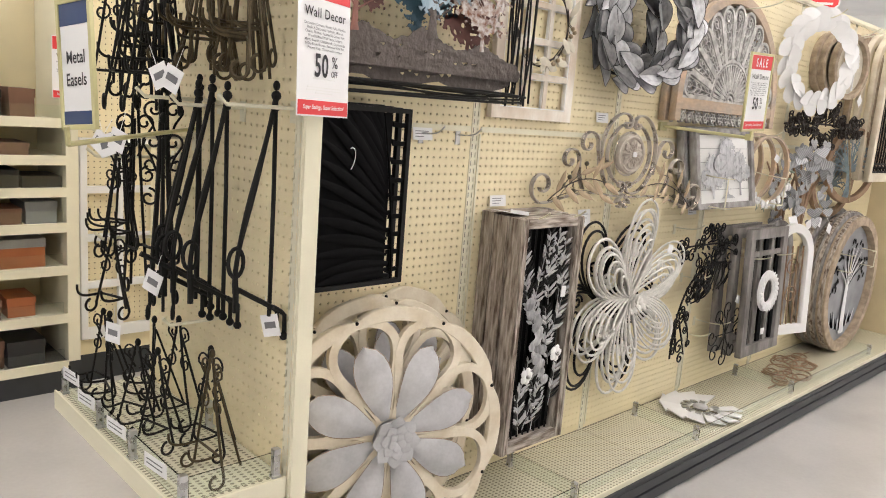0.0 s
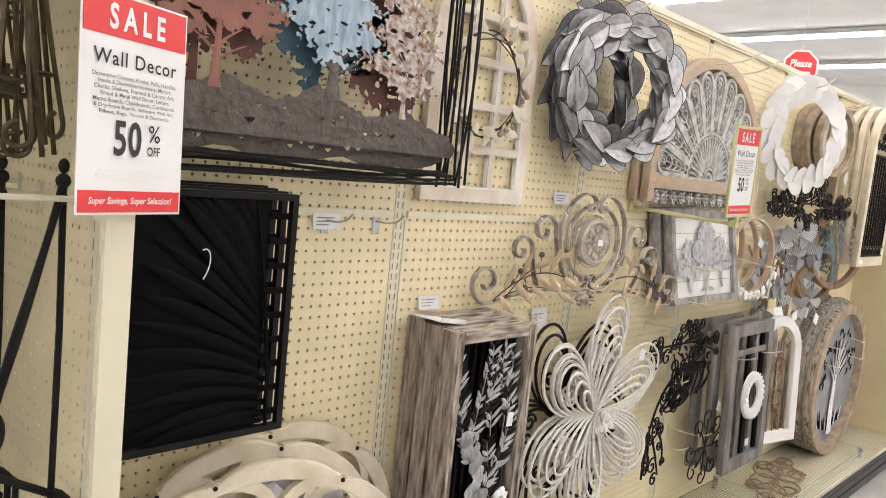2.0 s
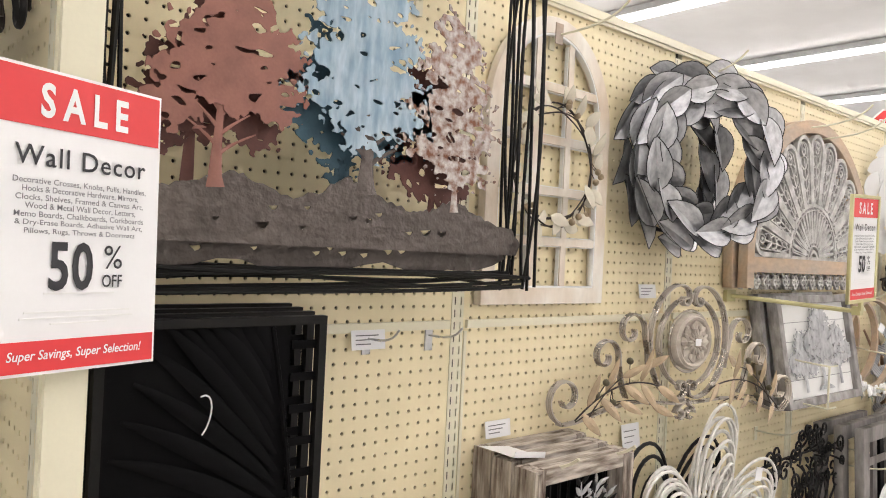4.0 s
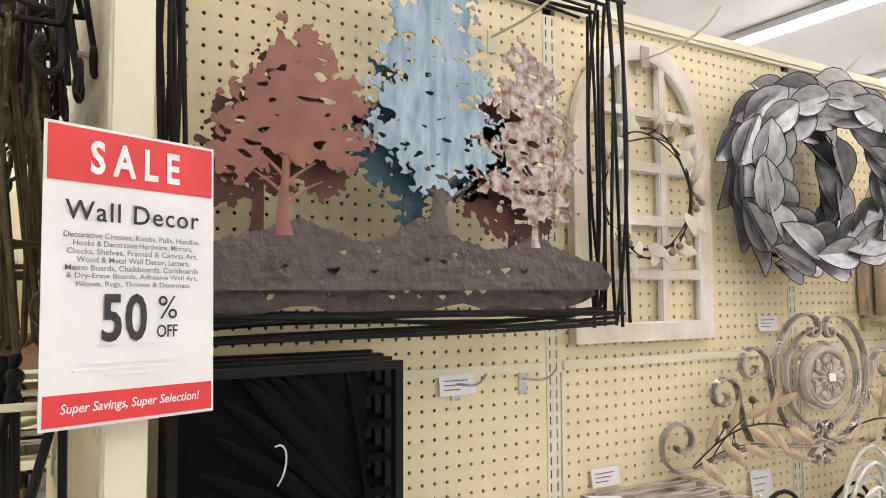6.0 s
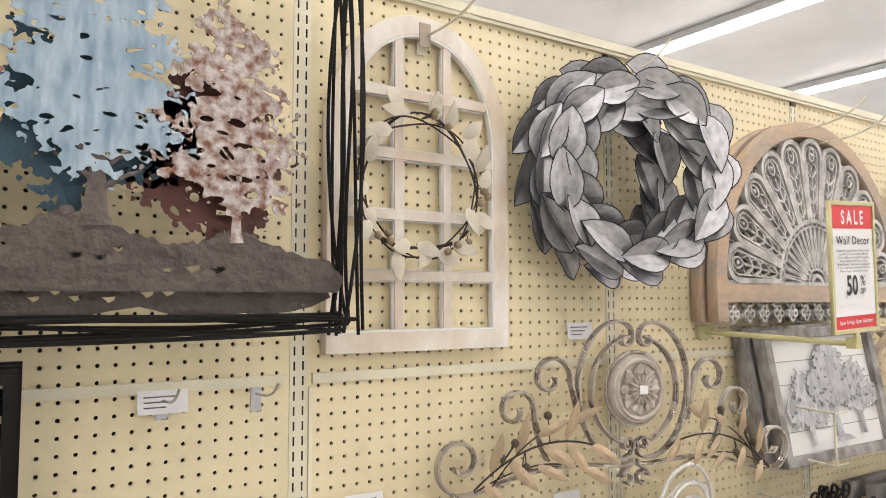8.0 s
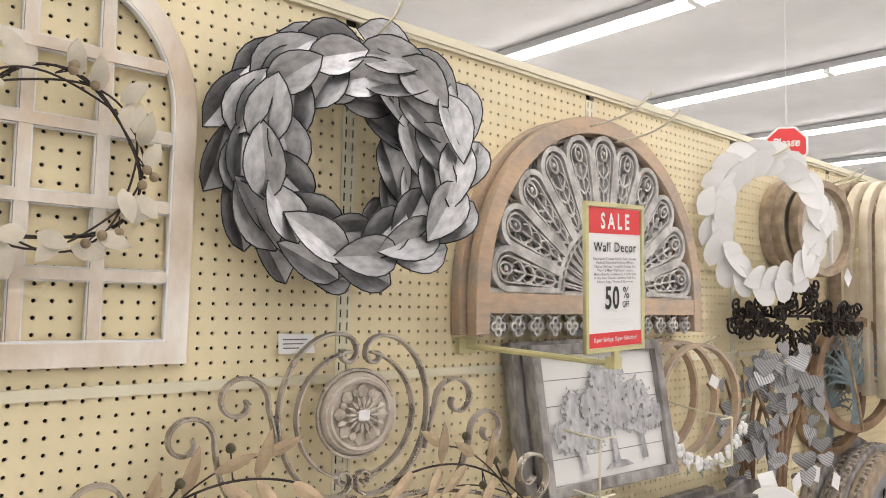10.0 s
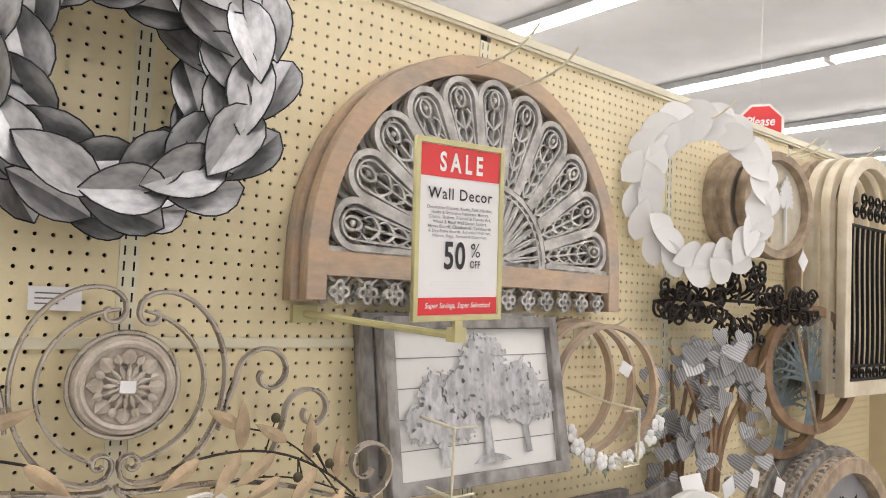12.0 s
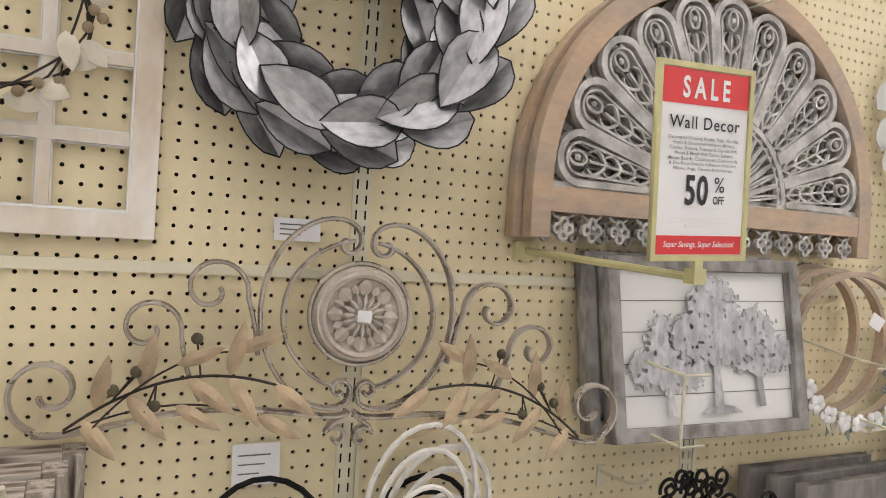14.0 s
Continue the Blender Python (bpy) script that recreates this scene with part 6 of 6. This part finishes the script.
setting("shelf_endcap_base", Geo().box((0.80, EY0 + 0.012, 0.085), (EX - 0.006, EY1, 0.115)), deckmat, "cream perforated base deck of the gondola end", "shelf deck")
setting("baseboard_endcap", Geo().box((0.81, EY0 + 0.014, 0), (EX - 0.006, EY1, 0.084)), KICK, "charcoal kick plate of the gondola end", "kick plate")


def shelf_clip(x, y):
    t = thing("shelf_clip", pose(x, y, SH), "grey metal clip holding the glass fence of the shelf", "clip", "shelf clips")
    part("body", Geo().box((-0.008, -0.007, 0.0065 if x < 0.91 else 0), (0.008, 0.007, 0.068)).box((-0.010, -0.011, 0), (0.010, 0.011, 0.0065)), CHROME, t)


for y in (-0.315, -0.06, 0.14, 0.40):
    shelf_clip(0.922, y)
for y in (-0.315, 0.0):
    shelf_clip(1.135, y)
for n, a, b in (("front", (0.9205, -0.305, SH + 0.004), (0.9235, 0.39, SH + 0.060)), ("side", (0.935, -0.3165, SH + 0.004), (1.125, -0.3135, SH + 0.060)), ("back", (0.935, -0.0015, SH + 0.004), (1.125, 0.0015, SH + 0.060))):
    t = thing("glass_fence", pose(0, 0, 0), "low clear glass fence on the shelf edge", "divider", "glass fences")
    part("pane", Geo().box(a, b), GLASS, t, smooth=False).visible_shadow = False
for y, z in ((-0.20, 0.573), (0.02, 0.575), (0.22, 0.575), (0.33, 0.60)):
    t = thing("price_label", pose(0.915, y, z, 0, 0, -84), "white paper price label on the shelf glass", "label", "price labels")
    part("card", Geo().box((-0.045, -0.001, -0.016), (0.045, 0.0004, 0.016)), PAPER, t, smooth=False)
    for i in range(2):
        part("print", Geo().box((-0.035, -0.0018, 0.004 - 0.01 * i), (0.03, -0.0012, 0.0065 - 0.01 * i)), GREYINK, t, smooth=False)


def easel(m, h, w, material, label, r=0.0034, depth=0.10, curls=True, thick=False):
    """A wire easel: two front legs with curled feet, a rear leg, a ledge with hooks and a scrolled head."""
    t = thing("metal_easel", m, label, "easel", "metal easels")
    for s in (-1, 1):
        foot = [(s * w / 2, -0.018 + 0.016 * math.cos(q), 0.016 - 0.016 * math.sin(q)) for q in [0.35 * k for k in range(14)]]
        part("front_leg", Geo().tube([tuple(p) for p in bez((s * 0.006, 0, h), (s * w * 0.22, -0.004, h * 0.55), (s * w / 2, -0.002, 0.02), n=8)] + foot, r, 6), material, t)
        hook = bez((s * w * 0.34, -0.004, h * 0.24), (s * w * 0.36, -0.05, h * 0.235), (s * w * 0.36, -0.075, h * 0.235), (s * w * 0.36, -0.072, h * 0.235 + 0.034), n=8)
        part("ledge_hook", Geo().tube(hook, r, 6), material, t)
        if curls:
            part("scroll", Geo().tube([tuple(p) for p in bez((s * 0.006, 0, h * 0.72), (s * 0.02, 0, h * 0.78), (s * 0.03, 0, h * 0.86), n=5)][:-1] + [(s * x, 0, z) for x, y, z in spiral(0.022, h * 0.90, 0.022, 0.005, -20, 400, 0, 18)], r * 0.8, 5), material, t)
            part("scroll", Geo().tube([(s * x, 0, z) for x, y, z in spiral(0.030, h * 0.62, 0.022, 0.005, 90, 520, 0, 18)], r * 0.8, 5), material, t)
    part("rear_leg", Geo().tube([(0, 0.004, h * 0.92), (0, depth, 0.004)], r * (1.8 if thick else 1), 6), material, t)
    part("ledge", Geo().tube([(-w * 0.36, -0.004, h * 0.24), (w * 0.36, -0.004, h * 0.24)], r, 6), material, t)
    part("finial", Geo().ball((0, 0, h + 0.008), r * 2.4, 8, 6, (1, 1, 1.5)), material, t)
    return t


FACE = Matrix.Rotation(-math.pi / 2, 4, "Z")


def at(x, y, z, yaw=0, tip=0):
    return Matrix.Translation((x, y, z)) @ Matrix.Rotation(radians(-90 + yaw), 4, "Z") @ Matrix.Rotation(radians(tip), 4, "X")


rnd = random.Random(17)
# standing on the shelf
for y, x, h, w, mt in ((-0.235, 1.02, 0.27, 0.13, BRONZE), (-0.03, 0.99, 0.22, 0.12, BLACK), (0.11, 1.00, 0.20, 0.11, BLACK), (0.24, 0.98, 0.24, 0.12, BLACK), (0.34, 1.0, 0.22, 0.11, BLACK), (-0.13, 1.07, 0.24, 0.12, BLACK), (0.06, 1.08, 0.26, 0.12, BLACK), (0.18, 1.07, 0.23, 0.11, BLACK)):
    easel(at(x, y, SH + 0.004, rnd.uniform(-25, 25)), h, w, mt, "bronze wire easel standing on the shelf" if mt is BRONZE else "small black scrolled wire easel standing on the shelf", 0.003, 0.075)
# long black ones hanging in the middle
def tall_easel(x, y, z, bar, yaw, label="tall black iron easel with a ledge bar hanging on a hook"):
    t = thing("tall_easel", Matrix.Translation((x, y, z)) @ Matrix.Rotation(radians(yaw), 4, "Z"), label, "easel", "tall easels")
    leg = bez((0, 0, 0), (-0.020, 0, -0.10), (-0.060, 0, -0.25), (-0.090, 0, -0.33), (-0.078, 0, -0.40), n=16)
    part("front_leg", Geo().tube(leg, lambda u: 0.0062 + 0.0012 * math.sin(90 * u), 7), BLACK, t, "twisted black leg")
    part("rear_leg", Geo().tube([(0.002, 0.004, 0), (0.006, 0.006, -0.20), (0.004, 0.004, -0.46)], 0.0048, 7), BLACK, t)
    ring = [(-0.080 + 0.017 * math.cos(a), 0, -0.335 + 0.030 * math.sin(a)) for a in [2 * math.pi * k / 16 for k in range(16)]]
    part("loop", Geo().tube(ring, 0.0048, 6, True), BLACK, t)
    part("stop", Geo().tube([(-0.078, 0, -0.40), (-0.080, -0.004, -0.440)], 0.0065, 7), BLACK, t)
    part("ledge_bar", Geo().tube([(0.022 - bar, 0, -0.448 + 0.58 * bar), (0.022, 0, -0.448)], 0.0058, 7), BLACK, t)
    for q in (-0.011, 0.011):
        part("bracket", Geo().tube([(0.004, q, -0.436), (0.020, q * 1.4, -0.446), (0.030, q * 1.4, -0.456), (0.030, q * 1.4, -0.500)], 0.0052, 6).ball((0.030, q * 1.4, -0.503), 0.0095, 8, 6), BLACK, t, "black ledge bracket")
    part("finial", Geo().ball((0, 0, 0.006), 0.0105, 8, 6).ball((0, 0, 0.026), 0.0075, 8, 6, (1, 1, 1.4)).ball((0, 0, -0.018), 0.0085, 8, 6), BLACK, t)
    return t


tall_easel(1.122, -0.285, 1.352, 0.10, 0)
for k, y in enumerate((-0.150, -0.105, -0.065, -0.020)):
    tall_easel(1.085 - 0.012 * (k % 3), y, 1.345 + 0.012 * (k % 2), 0.17 if k == 1 else 0.09, (4, -6, 8, -3)[k])
for k in range(5):
    easel(at(1.03 + 0.018 * (k % 4), 0.045 + 0.040 * k, 0.82 + 0.035 * (k % 3), 60 + 7 * (k % 5)), 0.46, 0.055, BLACK, "narrow black wire easel hanging folded on a hook", 0.0038, 0.03, k % 2 == 0)
# bronze and black scrolled ones hanging above
for k in range(9):
    easel(at(1.045 + 0.018 * (k % 4), -0.310 + 0.040 * k, 1.385 + 0.015 * (k % 3), rnd.uniform(-30, 60)), 0.34, 0.13, BRONZE, "antique bronze scrolled wire easel hanging on a hook", 0.0036, 0.04)
for k in range(10):
    easel(at(1.085 + 0.014 * (k % 3), -0.28 + 0.045 * k, 1.655 + 0.02 * (k % 3), rnd.uniform(20, 90)), 0.30, 0.09, IRON if k % 2 else BLACK, "dark wire easel hanging high on the gondola end", 0.0036, 0.03)
for k in range(9):
    easel(at(1.00 + 0.02 * (k % 4), 0.030 + 0.028 * k, 1.30 + 0.03 * (k % 4), rnd.uniform(-40, 70)), 0.36, 0.12, BLACK, "black scrolled wire easel hanging on a hook", 0.0034, 0.04)
for k in range(3):
    easel(at(1.0 + 0.015 * k, 0.22 + 0.035 * k, 0.93 + 0.02 * (k % 2), rnd.uniform(-40, 40)), 0.30, 0.10, BLACK, "small black wire easel hanging on a hook", 0.003, 0.035)
easel(at(1.00, 0.27, 0.775, 20), 0.20, 0.12, BLACK, "small black plate stand hanging on a hook", 0.0034, 0.04)


def end_hook(y, z, reach):
    t = thing("peg_hook", pose(EX, y, z), "cream steel display hook on the gondola end", "hook", "peg hooks")
    part("rod", Geo().tube([(0, 0, 0), (-reach * 0.9, 0, 0), (-reach, 0, 0.018)], 0.0042, 6), HOOK, t)
    part("plate", Geo().box((-0.005, -0.01, -0.03), (-0.0007, 0.01, 0.015)), HOOK, t)


for y, z, d in ((-0.30, 1.335, 0.17), (-0.09, 1.325, 0.17), (0.02, 1.335, 0.20), (0.15, 1.238, 0.25), (0.27, 1.18, 0.22), (-0.16, 1.735, 0.14), (-0.24, 1.97, 0.12), (0.0, 1.97, 0.12), (0.12, 1.97, 0.12), (0.17, 1.66, 0.20), (0.28, 0.97, 0.2), (-0.06, 0.83, 0.17), (0.24, 1.21, 0.2)):
    end_hook(y, z, d)
for y, x, z, a in ((0.05, 0.93, 1.235, 20), (0.09, 0.92, 1.22, -20), (0.13, 0.92, 1.225, 35), (-0.18, 0.95, 1.375, 25), (-0.10, 0.96, 1.38, -25), (0.17, 0.972, 1.595, 12), (-0.10, 0.948, 0.945, 20), (0.08, 0.93, 0.785, 5), (-0.285, 1.128, 0.872, -15)):
    t = thing("hang_tag", at(x, y, z, 25, 0) @ Matrix.Rotation(radians(a), 4, "Y"), "white paper hang tag tied to an easel", "label", "hang tags")
    part("card", Geo().box((-0.022, -0.0006, -0.024), (0.022, 0.0006, 0.024)), PAPER, t, smooth=False)
    part("print", Geo().box((-0.014, -0.0014, -0.006), (0.014, -0.0009, 0.008)), GREYINK, t, smooth=False)
    part("string", Geo().tube([(0, 0, 0.022), (0, 0, 0.066)], 0.0008, 4), PAPER, t, "white string")

# sign for the easels on a long arm
t = thing("shelf_sign", Matrix.Translation((0.752, -0.245, 1.385)) @ Matrix.Rotation(radians(-80), 4, "Z") @ Matrix.Rotation(radians(-5), 4, "Y"), "white card in a cream frame that names the easels", "sign")
part("card", Geo().box((-0.05, -0.0006, -0.105), (0.05, 0.0006, 0.105)), PAPER, t, smooth=False)
part("band", Geo().box((-0.05, -0.0015, 0.066), (0.05, -0.0008, 0.105)), NAVY, t, "navy band", smooth=False)
part("band", Geo().box((-0.05, -0.0015, -0.105), (0.05, -0.0008, -0.080)), NAVY, t, "navy band", smooth=False)
part("lettering", lettering("Metal", 0.060, 0.022, INK, 0.012), INK, t, m=pose(0, -0.0015, 0.012))
part("lettering", lettering("Easels", 0.066, 0.022, INK, 0.012), INK, t, m=pose(0, -0.0015, -0.026))
part("frame", plate([rect(-0.056, -0.111, 0.056, 0.111), rect(-0.049, -0.104, 0.049, 0.104)], 0.008, OLIVE, 0.001), OLIVE, t)
t = thing("sign_arm", pose(0, 0, 0), "cream steel arm that carries the easel sign", "bracket")
part("bar", Geo().tube([(EX, 0.15, 1.262), (0.74, -0.235, 1.246)], 0.005, 6), OLIVE, t)
part("post", Geo().tube([(0.74, -0.235, 1.246), (0.736, -0.241, 1.277)], 0.005, 6), OLIVE, t)

# ---- the gondola across the next aisle ----
FY = 1.75
setting("baseboard_far", Geo().box((-1.5, FY, 0), (1.40, FY + 0.4, 0.13)), KICK, "black kick plate of the next gondola", "kick plate")
setting("baseboard_far_bay", Geo().box((1.4005, FY + 0.06, 0), (4.5, FY + 0.4, 0.13)), KICK, "black kick plate of the next gondola", "kick plate")
setting("wall_far_back", Geo().box((-1.5, FY + 0.40, 0), (4.5, FY + 0.44, 1.9)), CREAM, "cream back panel of the next gondola", "wall panel")
setting("trim_far_post", Geo().box((1.345, FY - 0.002, 0.131), (1.395, FY + 0.398, 1.9)), STEEL, "cream steel post of the next gondola", "post")
fcols = [1.43 + PITCH * k for k in range(34)]
ob = setting("wall_far_pegboard", perforated(fcols, [0.2 + PITCH * r for r in range(64)], 0.0034, 0.0034, 0.13, 1.9, 1.396, 2.32), CREAM, "cream pegboard of the next gondola", "pegboard")
ob.location.y = FY + 0.06
# added dark sheet, painted-in shade behind the far pegboard
setting("wall_far_shade_sheet", Geo().box((1.396, FY + 0.075, 0.13), (4.5, FY + 0.09, 1.9)), GAPSHADE, "added dark sheet that paints the shade inside the next gondola", "wall panel")
setting("wall_far_panel", Geo().box((2.321, FY + 0.058, 0.13), (4.5, FY + 0.07, 1.9)), CREAM, "cream panel of the next gondola", "wall panel")
for i, z in enumerate((0.130, 0.345, 0.560, 0.748, 0.900, 1.035, 1.190)):
    setting("shelf_far_%d" % (i + 1), Geo().box((-1.5, FY + 0.004, z - 0.012), (1.344, FY + 0.398, z)).box((-1.5, FY - 0.012, z - 0.032), (1.344, FY + 0.0035, z + 0.008)), STEEL, "cream steel shelf with a price rail", "shelf")
    t = thing("glass_fence", pose(0, 0, 0), "low clear glass fence on the shelf edge", "divider", "glass fences")
    part("pane", Geo().box((-1.4, FY + 0.006, z + 0.009), (1.33, FY + 0.009, z + 0.06)), GLASS, t, smooth=False).visible_shadow = False
rnd = random.Random(33)
for z, hmax in ((0.130, 0.16), (0.345, 0.16), (0.560, 0.13), (0.748, 0.10), (0.900, 0.09), (1.035, 0.10), (1.190, 0.12)):
    x = -0.5
    while x < 1.22:
        w, h, d = rnd.uniform(0.09, 0.2), rnd.uniform(0.5, 1.0) * hmax, rnd.uniform(0.16, 0.26)
        y = FY + rnd.uniform(0.025, 0.06)
        t = thing("boxed_goods", pose(x, y, z + 0.0005), "small boxed goods stacked on the shelf", "box", "boxed goods")
        mt = rnd.choice((BOOKS[0], BOOKS[0], BOOKS[4], BOOKS[1], BOOKS[2], BOOKS[0]))
        part("box", Geo().box((0, 0, 0), (w, d, h)), mt, t, smooth=False)
        if h > 0.05:
            part("lid", Geo().box((-0.003, -0.003, h * 0.72), (w + 0.003, d + 0.003, h + 0.003)), rnd.choice((mt, mt, BOOKS[2])), t, smooth=False)
        x += w + rnd.uniform(0.01, 0.03)
# white window frame hanging on the far board
t = thing("window_frame_decor", pose(1.58, FY + 0.035, 0.215), "white painted window frame with panes hanging on the far board", "wall decor")
part("frame", plate([rect(-0.17, 0, 0.17, 0.90)] + [rect(-0.145 + 0.155 * i, 0.045 + 0.215 * j, -0.005 + 0.155 * i, 0.235 + 0.215 * j) for i in range(2) for j in range(4)], 0.03, WHITE, 0.003), WHITE, t)
sale_sign(Matrix.Translation((1.372, FY - 0.016, 1.405)), False, "white and red sale card at the next gondola", 0.16, 0.25)
t = thing("silver_sculpture", pose(1.10, FY + 0.33, 1.1905), "silvered wall sculpture leaning on the far shelf", "wall decor")
for k in range(12):
    part("rib", Geo().box((-0.05, -0.03, 0.03 + 0.032 * k), (0.05, 0.0, 0.046 + 0.032 * k)), CHROME, t, smooth=False)
part("back", Geo().box((-0.055, 0.0005, 0), (0.055, 0.02, 0.43)), GREYM, t, smooth=False)
